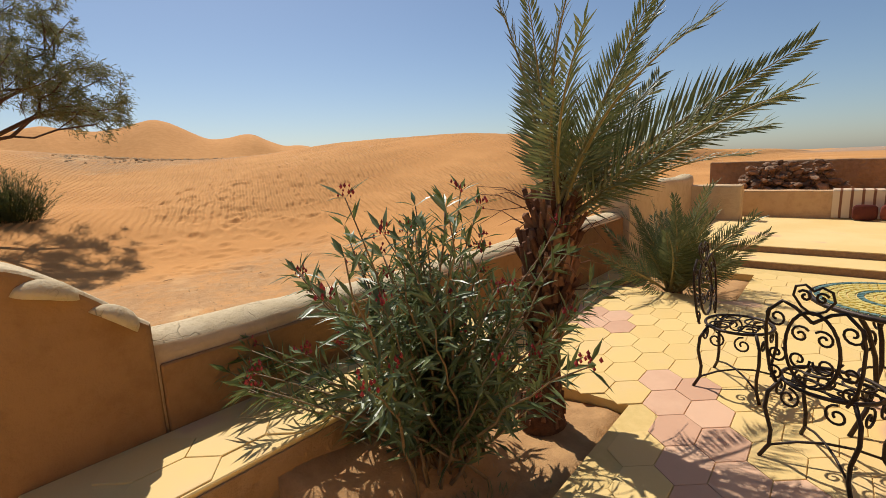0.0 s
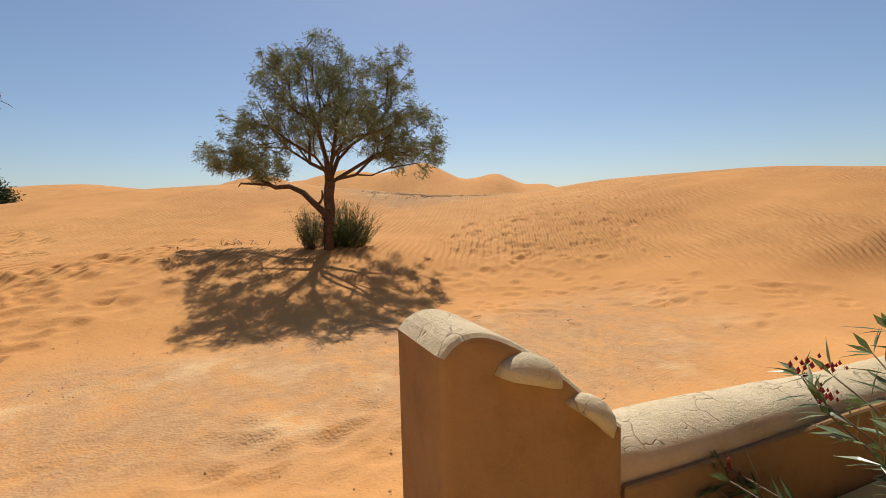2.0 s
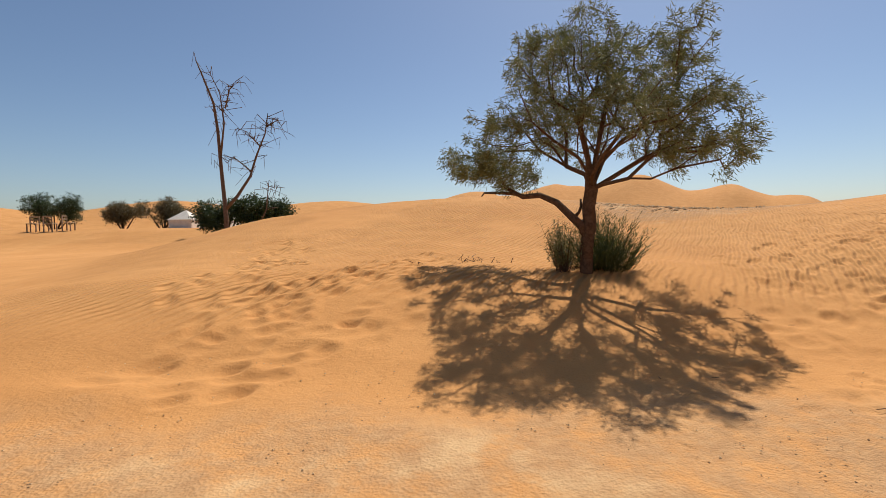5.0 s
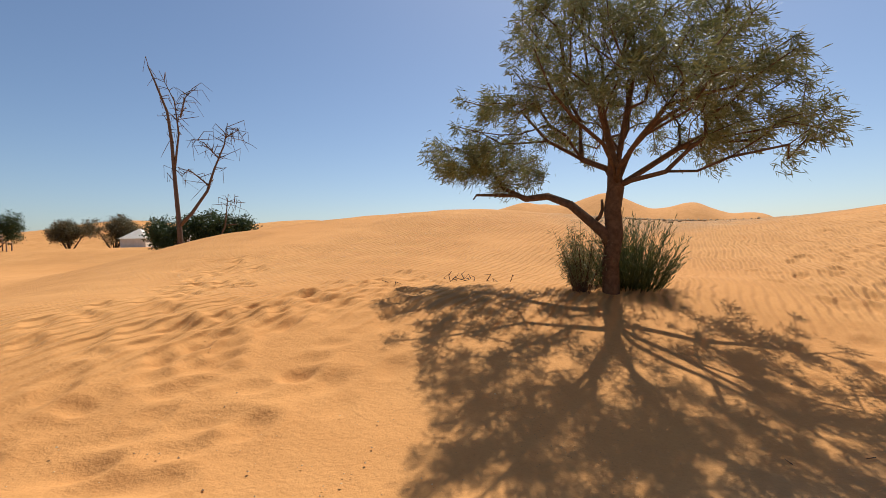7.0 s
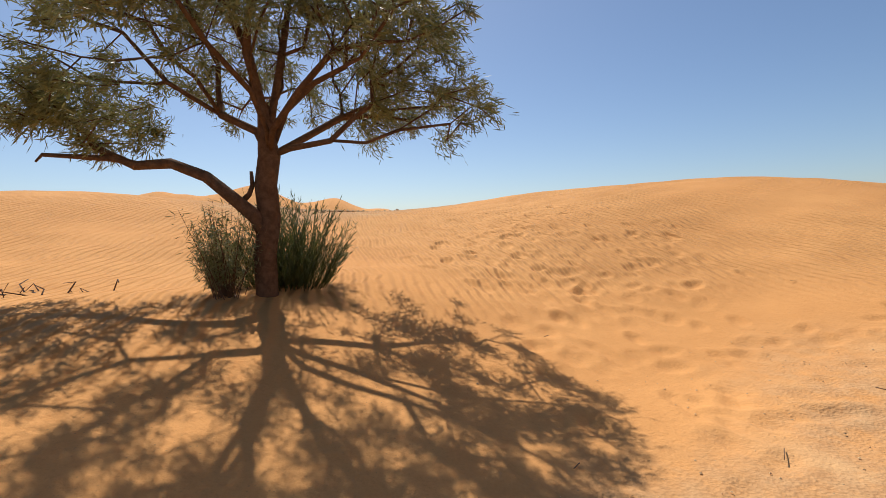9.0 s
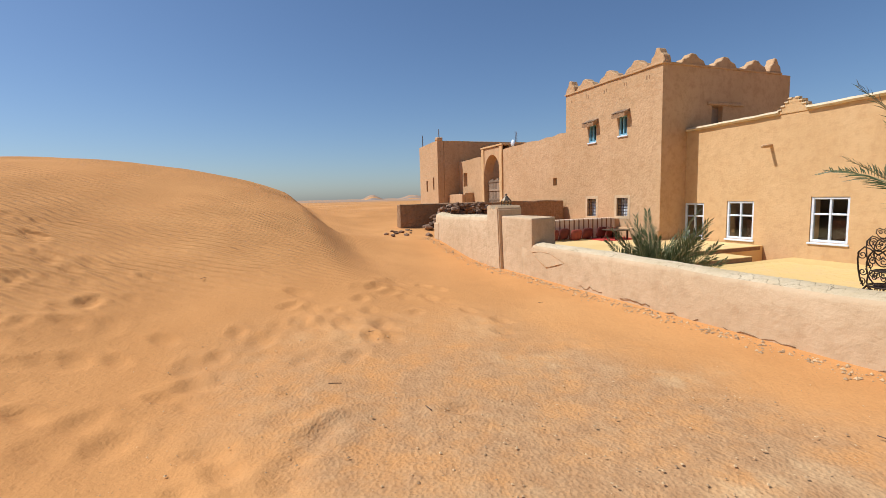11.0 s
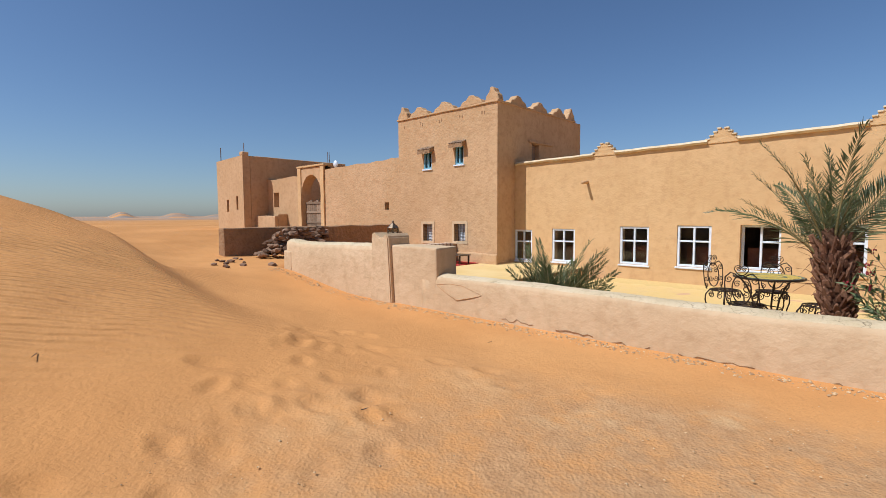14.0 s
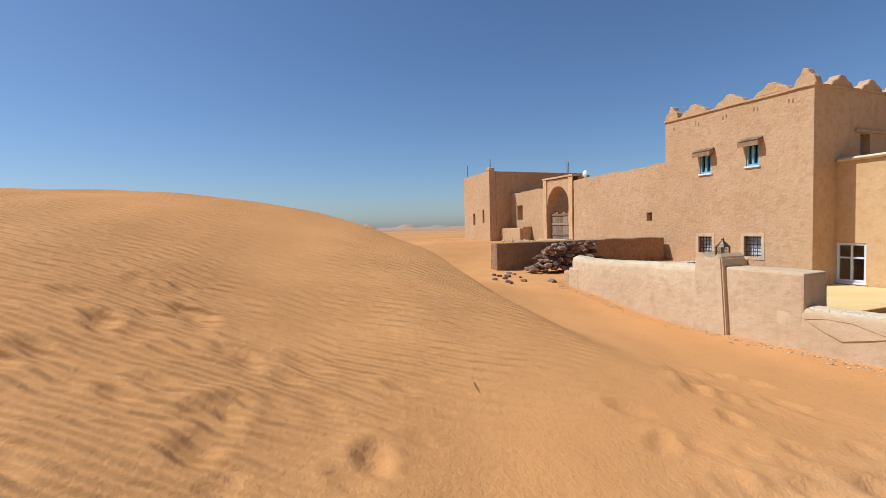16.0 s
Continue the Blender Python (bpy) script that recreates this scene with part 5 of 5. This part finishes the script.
for x, y, a in ((-34.6, 41, 20), (-33.2, 41, 190), (-32.1, 41.5, 100), (-38.2, 41, 40), (-38.9, 42, 220)):
    camp_chair(x, y, a)


# ---- palms ----
def frond_mesh(length, droop, seed, leaf=0.42, pairs=46):
    """One palm frond along +x from its base: midrib and leaflet meshes."""
    random.seed(seed)
    pts, p, pitch = [], Vector((0, 0, 0)), 0.0
    n = 14
    for i in range(n + 1):
        pts.append(p.copy())
        p += Vector((math.cos(pitch), random.gauss(0, 0.006), math.sin(pitch))) * (length / n)
        pitch -= droop / n * (0.4 + 1.4 * i / n)
    rv, rf = [], []
    tube_into(rv, rf, pts, [0.017 * (1 - 0.88 * i / n) for i in range(n + 1)], 5)
    lv, lf = [], []
    for i in range(pairs):
        f = 0.14 + 0.86 * (i + random.uniform(-0.2, 0.2)) / pairs
        f = min(max(f, 0.12), 0.995)
        k = min(int(f * n), n - 1)
        q = pts[k].lerp(pts[k + 1], f * n - k)
        d = (pts[k + 1] - pts[k]).normalized()
        for s in (-1, 1):
            size = leaf * (0.55 + 0.6 * math.sin(min(1, f * 1.15 + 0.1) * math.pi) ** 0.8) * random.uniform(0.85, 1.1) * (1 - 0.35 * f)
            fan = 0.95 - 0.55 * f
            dirn = (d * (1 - fan * 0.35) + Vector((0, s * fan, 0.30 + random.gauss(0, 0.16)))).normalized()
            leaf_blade(lv, lf, q, dirn, Vector((0, 0, 1)), size, 0.017, random.uniform(0.05, 0.3))
    return pymesh("midrib", rv, rf, M_RACHIS, True), pymesh("leaflets", lv, lf, M_PALM)


def boot_mesh(w, h):
    bm = bmesh.new()
    out = [(-w, 0), (w, 0), (w * 0.75, h * 0.55), (w * 0.38, h), (-w * 0.25, h * 1.05), (-w * 0.7, h * 0.6)]
    rings = []
    for y, s in ((0, 1.0), (0.03, 0.86)):
        rings.append([bm.verts.new((x * s, -y + 0.5 * (z / h) ** 2 * h * 0.25, z)) for x, z in out])
    bm.faces.new(rings[0][::-1])
    bm.faces.new(rings[1])
    for i in range(6):
        j = (i + 1) % 6
        bm.faces.new((rings[0][i], rings[0][j], rings[1][j], rings[1][i]))
    bmesh.ops.recalc_face_normals(bm, faces=bm.faces[:])
    return finish(bm, "leaf_boot", M_BOOT)


BOOTS = [boot_mesh(0.036, 0.10), boot_mesh(0.028, 0.14), boot_mesh(0.04, 0.075), boot_mesh(0.02, 0.19)]


def date_palm(x, y, z):
    random.seed(31)
    t = thing("date_palm", "young date palm with shaggy brown trunk in a terrace bed", "palm", at=(x, y, z))

    def axis(h):
        return Vector((0.09 * h + 0.02 * h * h, 0.0, h))

    def girth(h):
        if h < 0.55:
            return 0.15 - 0.06 * S(0.0, 0.4, h)
        return 0.090 + 0.045 * float(S(0.58, 0.85, h)) - 0.07 * float(S(1.25, 1.55, h))

    verts, faces = [], []
    hs = np.linspace(-0.1, 1.6, 26)
    tube_into(verts, faces, [axis(h) for h in hs], [float(girth(h)) * (1 + 0.06 * math.sin(h * 40)) for h in hs], 16)
    part("trunk", pymesh("trunk", verts, faces, M_PTRUNK, True), None, t, "dark fibrous trunk")
    k = 0
    for ring in range(28):
        h = 0.05 + ring * 0.05
        count = 11 if h > 0.55 else 9
        for i in range(count):
            k += 1
            a = k * 2.39996 + random.gauss(0, 0.08)
            r = float(girth(h)) * 0.96
            low = h < 0.6
            tilt = random.uniform(4, 14) if low else random.uniform(14, 48)
            m = Matrix.Translation(axis(h) + Vector((math.cos(a), math.sin(a), 0)) * r) @ pose(0, 0, 0, 0, 0, math.degrees(a) + 90) @ pose(0, 0, 0, tilt, 0, random.gauss(0, 8))
            sc = (0.40 if low else 0.82) * random.uniform(0.8, 1.2)
            part("leaf_boot", BOOTS[random.randrange(3 if h < 1.0 else 4)], None, t, m=m @ Matrix.Scale(sc, 4))
    kinds = [frond_mesh(1.6, 0.45, 1, 0.34), frond_mesh(1.5, 0.75, 2, 0.34), frond_mesh(1.4, 0.95, 3, 0.32), frond_mesh(1.3, 0.3, 4, 0.34)]
    top = axis(1.42)
    for i in range(32):
        a = i * 137.508 + random.gauss(0, 6)
        f = i / 31
        pitch = 86 - 46 * f + random.gauss(0, 4)
        if abs((a - 129 + 180) % 360 - 180) < 80 and pitch < 80:
            continue
        mid, leaves = kinds[(i * 7) % 4] if f > 0.25 else kinds[3 if i % 2 else 0]
        m = Matrix.Translation(top + Vector((math.cos(radians(a)), math.sin(radians(a)), 0)) * (0.03 + 0.05 * f) - Vector((0, 0, 0.16 * f))) @ pose(0, 0, 0, 0, 0, a) @ pose(0, 0, 0, random.gauss(0, 25), 0, 0) @ pose(0, 0, 0, 0, -pitch, 0) @ Matrix.Scale(random.uniform(0.72, 0.96), 4)
        fr = part("frond", mid, None, t, m=m)
        tagged(part("foliage", leaves, None, fr), kind="stuff")
    verts, faces = [], []
    for _ in range(40):
        a = random.uniform(0, 6.28)
        p = axis(random.uniform(0.9, 1.45)) + Vector((math.cos(a), math.sin(a), 0)) * 0.16
        q = p + Vector((math.cos(a), math.sin(a), random.uniform(-0.5, 0.6))) * random.uniform(0.15, 0.4)
        tube_into(verts, faces, [p, p.lerp(q, 0.5) + Vector((0, 0, 0.04)), q], [0.004, 0.003, 0.0015], 3)
    part("dry_fibre", pymesh("dry_fibre", verts, faces, M_BOOT, True), None, t, "dry hanging fibre strands")


date_palm(2.58, 1.36, -0.1)


def small_palm(x, y, z):
    random.seed(11)
    t = thing("dwarf_palm", "low clump of young palm fronds in a soil bed", "palm", at=(x, y, z))
    kinds = [frond_mesh(1.25, 0.35, 11, 0.3, 36), frond_mesh(1.1, 0.55, 12, 0.3, 34)]
    verts, faces = [], []
    tube_into(verts, faces, [Vector((0, 0, -0.05)), Vector((0, 0, 0.12))], [0.12, 0.07], 10)
    part("stump", pymesh("stump", verts, faces, M_PTRUNK, True), None, t)
    for i in range(36):
        a = i * 137.508
        f = i / 35
        m = Matrix.Translation((0.06 * math.cos(radians(a)), 0.06 * math.sin(radians(a)), 0.02)) @ pose(0, 0, 0, 0, 0, a) @ pose(0, 0, 0, random.gauss(0, 30), 0, 0) @ pose(0, 0, 0, 0, -(90 - 24 * f), 0) @ Matrix.Scale(random.uniform(0.85, 1.12), 4)
        mid, leaves = kinds[i % 2]
        fr = part("frond", mid, None, t, m=m)
        tagged(part("foliage", leaves, None, fr), kind="stuff")


small_palm(6.05, 1.42, -0.07)


def oleander(x, y, z):
    random.seed(17)
    t = thing("oleander", "bushy oleander with dark narrow leaves and red buds", "shrub", at=(x, y, z))
    sv, sf, lv, lf, fv, ff = [], [], [], [], [], []
    stems = []
    for i in range(100):
        a = random.uniform(0, 6.28)
        lean = random.uniform(0.05, 0.80)
        h = random.uniform(0.75, 1.55) * (1.08 - 0.45 * lean)
        stems.append((a, lean, h, 1.0))
    right = Vector((0.63, -0.777, 0))
    for s in (-1.0, -0.95, -0.85, -0.9, -1.1, -0.8, -1.0, -0.9, -1.05, -0.85):
        stems.append((math.atan2(right.y * s, right.x * s) + random.gauss(0, 0.2), 1.25, 0.56 + random.uniform(0, 0.22), 1.0))
    for a, lean, h, _ in stems:
        p = Vector((random.gauss(0, 0.11), random.gauss(0, 0.09), -0.02))
        out = Vector((math.cos(a), math.sin(a), 0))
        pts = [p]
        for j in range(1, 9):
            f = j / 8
            pts.append(p + out * lean * h * (f ** 1.2) * 1.1 + Vector((0, 0, h * (f - 0.12 * lean * f * f))) + Vector((random.gauss(0, 0.012), random.gauss(0, 0.012), 0)))
        tube_into(sv, sf, pts, [0.010 * (1 - 0.7 * j / 8) for j in range(9)], 5)
        whorls = 12
        for w in range(whorls):
            f = 0.22 + 0.78 * w / (whorls - 1)
            k = min(int(f * 8), 7)
            q = pts[k].lerp(pts[k + 1], f * 8 - k)
            d = (pts[k + 1] - pts[k]).normalized()
            side = d.orthogonal().normalized()
            for v in range(4 if w < whorls - 1 else 6):
                if random.random() < 0.12:
                    continue
                turn = Matrix.Rotation(v * 2.09 + w * 1.0 + random.gauss(0, 0.3), 3, d)
                e = (turn @ side) * 0.85 + d * random.uniform(0.35, 0.95)
                leaf_blade(lv, lf, q, e.normalized(), d, random.uniform(0.10, 0.17), random.uniform(0.018, 0.027), random.uniform(0, 0.22))
        if random.random() < 0.42:
            tip = pts[-1]
            for _ in range(11):
                c = tip + Vector((random.gauss(0, 0.022), random.gauss(0, 0.022), random.gauss(0.03, 0.016)))
                o = len(fv)
                r = random.uniform(0.005, 0.011)
                fv.extend(c + Vector(u) * r for u in ((1, 0, 0), (-1, 0, 0), (0, 1, 0), (0, -1, 0), (0, 0, 1.6), (0, 0, -1.2)))
                ff.extend(tuple(o + i for i in tri) for tri in ((0, 2, 4), (2, 1, 4), (1, 3, 4), (3, 0, 4), (2, 0, 5), (1, 2, 5), (3, 1, 5), (0, 3, 5)))
    tagged(part("stem", pymesh("stem", sv, sf, M_STEM, True), None, t, "thin brown stems"), kind="stuff")
    tagged(part("foliage", pymesh("foliage", lv, lf, M_OLEANDER), None, t, "narrow dark green leaves"), kind="stuff")
    tagged(part("flower_bud", pymesh("flower_bud", fv, ff, M_FLOWER), None, t, "dark red flower buds"), kind="stuff")


oleander(1.78, 1.55, 0.02)
random.seed(44)
gv, gf = [], []
for _ in range(900):
    p = Vector((random.gauss(1.35, 0.25), random.gauss(1.25, 0.16), -0.07))
    sprig(gv, gf, p, Vector((random.gauss(0, 0.5), random.gauss(0, 0.5), 1)).normalized(), random.uniform(0.03, 0.10), 0.008)
tagged(new("bed_weeds", pymesh("bed_weeds", gv, gf, M_TAMARISK)), "low dry weeds in the planting bed", "weeds", kind="stuff")


# ---- wrought-iron furniture ----
def spiral(cx, cz, r, a0, turns, n=18, flip=1):
    return [(cx + r * (1 - 0.8 * i / n) * math.cos(a0 + flip * turns * 6.283 * i / n), cz + r * (1 - 0.8 * i / n) * math.sin(a0 + flip * turns * 6.283 * i / n)) for i in range(n + 1)]


def ring2(cx, cz, rx, rz, n=24):
    return [(cx + rx * math.cos(6.2832 * i / n), cz + rz * math.sin(6.2832 * i / n)) for i in range(n + 1)]


def iron_chair():
    t = thing("iron_chair", "brown wrought-iron garden chair with scrolled heart back", "chair", "iron chairs round the table")
    R = 0.0085

    def back(p2):
        return [(x, 0.20 + 0.10 * (z - 0.44), z) for x, z in p2]

    seat = [[(0.21 * math.cos(6.2832 * i / 28), 0.20 * math.sin(6.2832 * i / 28), 0.44) for i in range(29)]]
    part("seat_ring", tubes("seat_ring", seat, 0.010, M_IRON), None, t)
    for s in (-1, 1):
        for j in (-1, 1):
            part("seat_scroll", tubes("seat_scroll", [[(x, y, 0.442) for x, y in spiral(s * 0.09, j * 0.085, 0.085, 0.6 * s, 1.3)]], 0.006, M_IRON, 5), None, t)
    for y in (-0.12, -0.04, 0.04, 0.12):
        w = math.sqrt(0.2 ** 2 - y * y)
        part("seat_bar", tubes("seat_bar", [[(-w, y, 0.436), (w, y, 0.436)]], 0.006, M_IRON, 5), None, t)
    feet = []
    for sx in (-1, 1):
        for sy in (-1, 1):
            leg = [(sx * 0.155, sy * 0.14, 0.44), (sx * 0.20, sy * 0.175, 0.36), (sx * 0.205, sy * 0.18, 0.27), (sx * 0.175, sy * 0.165, 0.15), (sx * 0.175, sy * 0.17, 0.07), (sx * 0.205, sy * 0.20, 0.0)]
            feet.append(leg[-2])
            part("leg", tubes("leg", [leg], 0.0105, M_IRON, 7), None, t)
            for ex in (0, 1):
                sp2 = spiral(0.095, 0.365, 0.055, math.pi * 0.5, 1.4, flip=-1)
                path = [(sx * (0.19 - u + 0.01), sy * 0.172, v) for u, v in sp2] if ex == 0 else [(sx * 0.192, sy * (0.165 - u + 0.01), v) for u, v in sp2]
                part("leg_scroll", tubes("leg_scroll", [path], 0.0065, M_IRON, 5), None, t)
    for a, b in ((0, 3), (1, 2)):
        p, q = Vector(feet[a]), Vector(feet[b])
        mid = (p + q) / 2 + Vector((0, 0, 0.045))
        part("stretcher", tubes("stretcher", [[p, p.lerp(mid, 0.5) + Vector((0, 0, 0.012)), mid, q.lerp(mid, 0.5) + Vector((0, 0, 0.012)), q]], 0.007, M_IRON, 5), None, t)
    part("back_hoop", tubes("back_hoop", [back(ring2(0, 0.66, 0.115, 0.19))], R, M_IRON), None, t)
    for s in (-1, 1):
        part("back_stile", tubes("back_stile", [back([(s * 0.15, 0.44), (s * 0.185, 0.52), (s * 0.20, 0.62), (s * 0.205, 0.74), (s * 0.19, 0.82), (s * 0.13, 0.88), (s * 0.075, 0.86), (0, 0.80)])], R, M_IRON), None, t)
        for cx, cz, r, a0, fl in ((0.155, 0.79, 0.052, 0.8, -1), (0.155, 0.60, 0.048, 2.2, 1), (0.165, 0.50, 0.042, -1.2, -1), (0.055, 0.60, 0.05, 3.0, 1), (0.05, 0.73, 0.045, 2.5, -1)):
            part("back_scroll", tubes("back_scroll", [back([(s * x, z) for x, z in spiral(cx, cz, r, a0, 1.35, 16, fl)])], 0.0062, M_IRON, 5), None, t)
        part("crest_scroll", tubes("crest_scroll", [back([(s * x, z) for x, z in [(0.0, 0.84), (0.05, 0.87), (0.085, 0.92), (0.075, 0.965), (0.035, 0.98), (0.0, 0.955)]]), back([(s * x, z) for x, z in spiral(0.035, 0.925, 0.03, 0.5, 1.2, 12, 1)])], 0.0065, M_IRON, 5), None, t)
    return t


TC = (3.56, -0.36)
chair = iron_chair()
chair.matrix_basis = pose(3.66, 0.44, 0.0, 0, 0, -8)
copy_thing(chair, pose(2.92, -0.06, 0.0, 0, 0, 66))
copy_thing(chair, pose(4.2, -0.74, 0.0, 0, 0, -118))
copy_thing(chair, pose(3.62, -1.02, 0.0, 0, 0, 176))


def mosaic_table(x, y):
    t = thing("mosaic_table", "round garden table with yellow and green mosaic top on iron legs", "table", at=(x, y, 0))
    bm = bmesh.new()
    bmesh.ops.create_cone(bm, cap_ends=True, segments=48, radius1=0.43, radius2=0.43, depth=0.03)
    bmesh.ops.translate(bm, verts=bm.verts[:], vec=(0, 0, 0.733))
    top = part("tabletop", bm, M_GROUT, t)
    part("rim", tubes("rim", [[(0.433 * math.cos(6.2832 * i / 40), 0.433 * math.sin(6.2832 * i / 40), 0.735) for i in range(41)]], 0.016, M_IRON, 8), None, t, "dark iron rim")
    chip = {g: finish(box(-0.014, 0.014, -0.011, 0.011, 0, 0.004), "mosaic_chip", M_MOSAIC if g == 0 else M_MOSAIC_G) for g in (0, 1)}
    for k in range(10):
        r = 0.045 + 0.04 * k
        for i in range(int(6.2832 * r / 0.046)):
            a = 6.2832 * i / int(6.2832 * r / 0.046)
            part("mosaic_chip", chip[1 if k in (9, 4) else 0], None, top, m=pose(r * math.cos(a), r * math.sin(a), 0.748, 0, 0, math.degrees(a) + 90) @ Matrix.Scale(1.35, 4))
    for i in range(3):
        a = 6.2832 * i / 3 + 0.4
        leg = [(0.36, 0.72), (0.28, 0.62), (0.20, 0.45), (0.17, 0.3), (0.22, 0.14), (0.32, 0.0)]
        part("leg", tubes("leg", [[(u * math.cos(a), u * math.sin(a), v) for u, v in leg]], 0.013, M_IRON, 7), None, t)
        part("leg_scroll", tubes("leg_scroll", [[(u * math.cos(a), u * math.sin(a), v) for u, v in spiral(0.27, 0.55, 0.07, 1.0, 1.4)]], 0.008, M_IRON, 5), None, t)
    part("stretcher", tubes("stretcher", [[(0.175 * math.cos(6.2832 * i / 24), 0.175 * math.sin(6.2832 * i / 24), 0.29) for i in range(25)]], 0.008, M_IRON, 5), None, t)


mosaic_table(*TC)

# ---- seating corner at the back wall ----
rug = thing("striped_blanket", "cream and brown striped wool blanket hung over the wall", "blanket")
bm = box(12.272, 12.292, -3.2, 0.05, 0.22, 0.765, 0.004, 1, 0, 0.12)
for v in bm.verts:
    v.co.x -= 0.012 * (1 + math.sin(v.co.y * 14)) * (0.8 - v.co.z)
part("cloth", bm, M_STRIPE, rug)
part("fold", box(12.28, 12.61, -3.2, 0.05, 0.766, 0.785, 0.006), M_STRIPE, rug)
redrug = solo("floor_rug", box(11.3, 12.2, -3.3, -2.1, 0.2, 0.216, 0.006, 1, 0.004, 0.3), M_RUG, "bright red rug on the raised terrace", "rug")


def cushion(x, y, z, s, a, tilt):
    bm = bmesh.new()
    bmesh.ops.create_uvsphere(bm, u_segments=16, v_segments=10, radius=1)
    for v in bm.verts:
        m = max(abs(v.co.x), abs(v.co.z), 1e-4)
        n = math.hypot(v.co.x, v.co.z)
        f = n / m if m > 1e-3 else 1
        v.co.x *= 1 + (f - 1) * 0.75
        v.co.z *= 1 + (f - 1) * 0.75
        v.co = Vector((v.co.x * s, v.co.y * s * 0.33, v.co.z * s * 0.85))
    ob = solo("cushion", bm, M_CUSH, "dark red patterned cushion leaning on the wall", "cushion", group="cushions on the seat", smooth=True)
    ob.matrix_basis = pose(x, y, z, tilt, 0, a)


for i, y in enumerate((-0.45, -0.85, -1.25, -1.62, -2.05, -2.5, -2.9)):
    cushion(12.08 - 0.06 * (i % 2), y, 0.36 + 0.02 * (i % 3), 0.19, 90 + 6 * (i % 3), -12)
lowt = thing("low_table", "low dark metal table on the red rug", "table", at=(11.72, -2.72, 0.216))
part("tabletop", box(-0.35, 0.35, -0.25, 0.25, 0.24, 0.27, 0.008), M_TIN, lowt)
for sx in (-0.3, 0.3):
    for sy in (-0.2, 0.2):
        part("leg", box(sx - 0.02, sx + 0.02, sy - 0.02, sy + 0.02, 0, 0.24), M_IRON, lowt)

# ---- threshold stones and floor tiles ----
sill = thing("threshold_kerb", "pale rough stone kerb where the terrace meets sand", "kerb", kind="structure")
rng = np.random.RandomState(3)
x = -1.9
while x < 0.08:
    w = rng.uniform(0.18, 0.34)
    bm = box(0, w - 0.012, 2.44, 2.66 + rng.uniform(0, 0.05), -0.2, 0.05 + rng.uniform(-0.015, 0.02), 0.02, 2, 0.012)
    part("stone", bm, M_COPING, sill, m=pose(min(x, 0.10 - w), 0, 0))
    x += w
TA, TB = 0.21, 0.125


def hex_tile():
    bm = bmesh.new()
    g = 0.0025
    out = [(-TA + g, 0), (-TA / 2 + g * 0.5, -TB + g), (TA / 2 - g * 0.5, -TB + g), (TA - g, 0), (TA / 2 - g * 0.5, TB - g), (-TA / 2 + g * 0.5, TB - g)]
    b = [bm.verts.new((x, y, -0.008)) for x, y in out]
    m = [bm.verts.new((x, y, -0.002)) for x, y in out]
    t = [bm.verts.new((x * 0.985, y * 0.98, 0.0)) for x, y in out]
    bm.faces.new(t)
    for i in range(6):
        j = (i + 1) % 6
        bm.faces.new((b[i], b[j], m[j], m[i]))
        bm.faces.new((m[i], m[j], t[j], t[i]))
    return finish(bm, "tile", M_TILE)


TILE = hex_tile()
PINK_TILE = TILE.copy()
PINK_TILE.materials[0] = M_TILE_PINK
PINK_SPOTS = [(2.45, 0.3, 0.26), (2.75, 0.55, 0.22), (3.05, 0.62, 0.2), (3.35, 0.78, 0.2), (4.55, 1.85, 0.42), (2.3, -0.1, 0.25)]


def free(x, y):
    for x0, x1, y0, y1 in (BED, BED2):
        if x0 - 0.16 < x < x1 + 0.17 and y0 - 0.11 < y < y1 + 0.11:
            return False
    if BED[0] - 0.2 < x < BED[1] and BED[3] - 0.1 < y < BED[3] + 0.2:
        return False
    return y < 2.36 and x < STEP1 - 0.2


near, rest = [], []
for i in range(-12, 30):
    for j in range(-17, 12):
        x, y = i * TA * 1.5, j * TB * 2 + (TB if i % 2 else 0)
        if free(x, y) and -3.5 < y:
            (near if 0.4 < x < 5.4 and -1.15 < y else rest).append((x, y))
verts, faces = [], []
src = [tuple(v.co) for v in TILE.vertices]
fs = [tuple(p.vertices) for p in TILE.polygons]
for x, y in rest + near[300:]:
    o = len(verts)
    verts.extend((x + a, y + b, c) for a, b, c in src)
    faces.extend(tuple(o + q for q in f) for f in fs)
tagged(part("tile_field", pymesh("tile_field", verts, faces, M_TILE), None, floor, "yellow hexagonal cement tiles"), kind="stuff")
rng = np.random.RandomState(2)
for x, y in near[:300]:
    part("tile", PINK_TILE if any(math.hypot(x - a, y - b) < r for a, b, r in PINK_SPOTS) else TILE, None, floor, m=pose(x, y, rng.uniform(-0.0012, 0.0012), rng.uniform(-0.2, 0.2), rng.uniform(-0.2, 0.2), 0))
for i in range(-2, 12):
    for j in range(6, 12):
        x, y = i * TA * 1.5, j * TB * 2 + (TB if i % 2 else 0)
        if LEDGE[0] + 0.19 < x < LEDGE[1] - 0.19 and LEDGE[2] + 0.10 < y < LEDGE[3] - 0.10:
            part("tile", TILE, None, ledge, m=pose(x, y, LEDGE[4] + rng.uniform(-0.001, 0.001)))
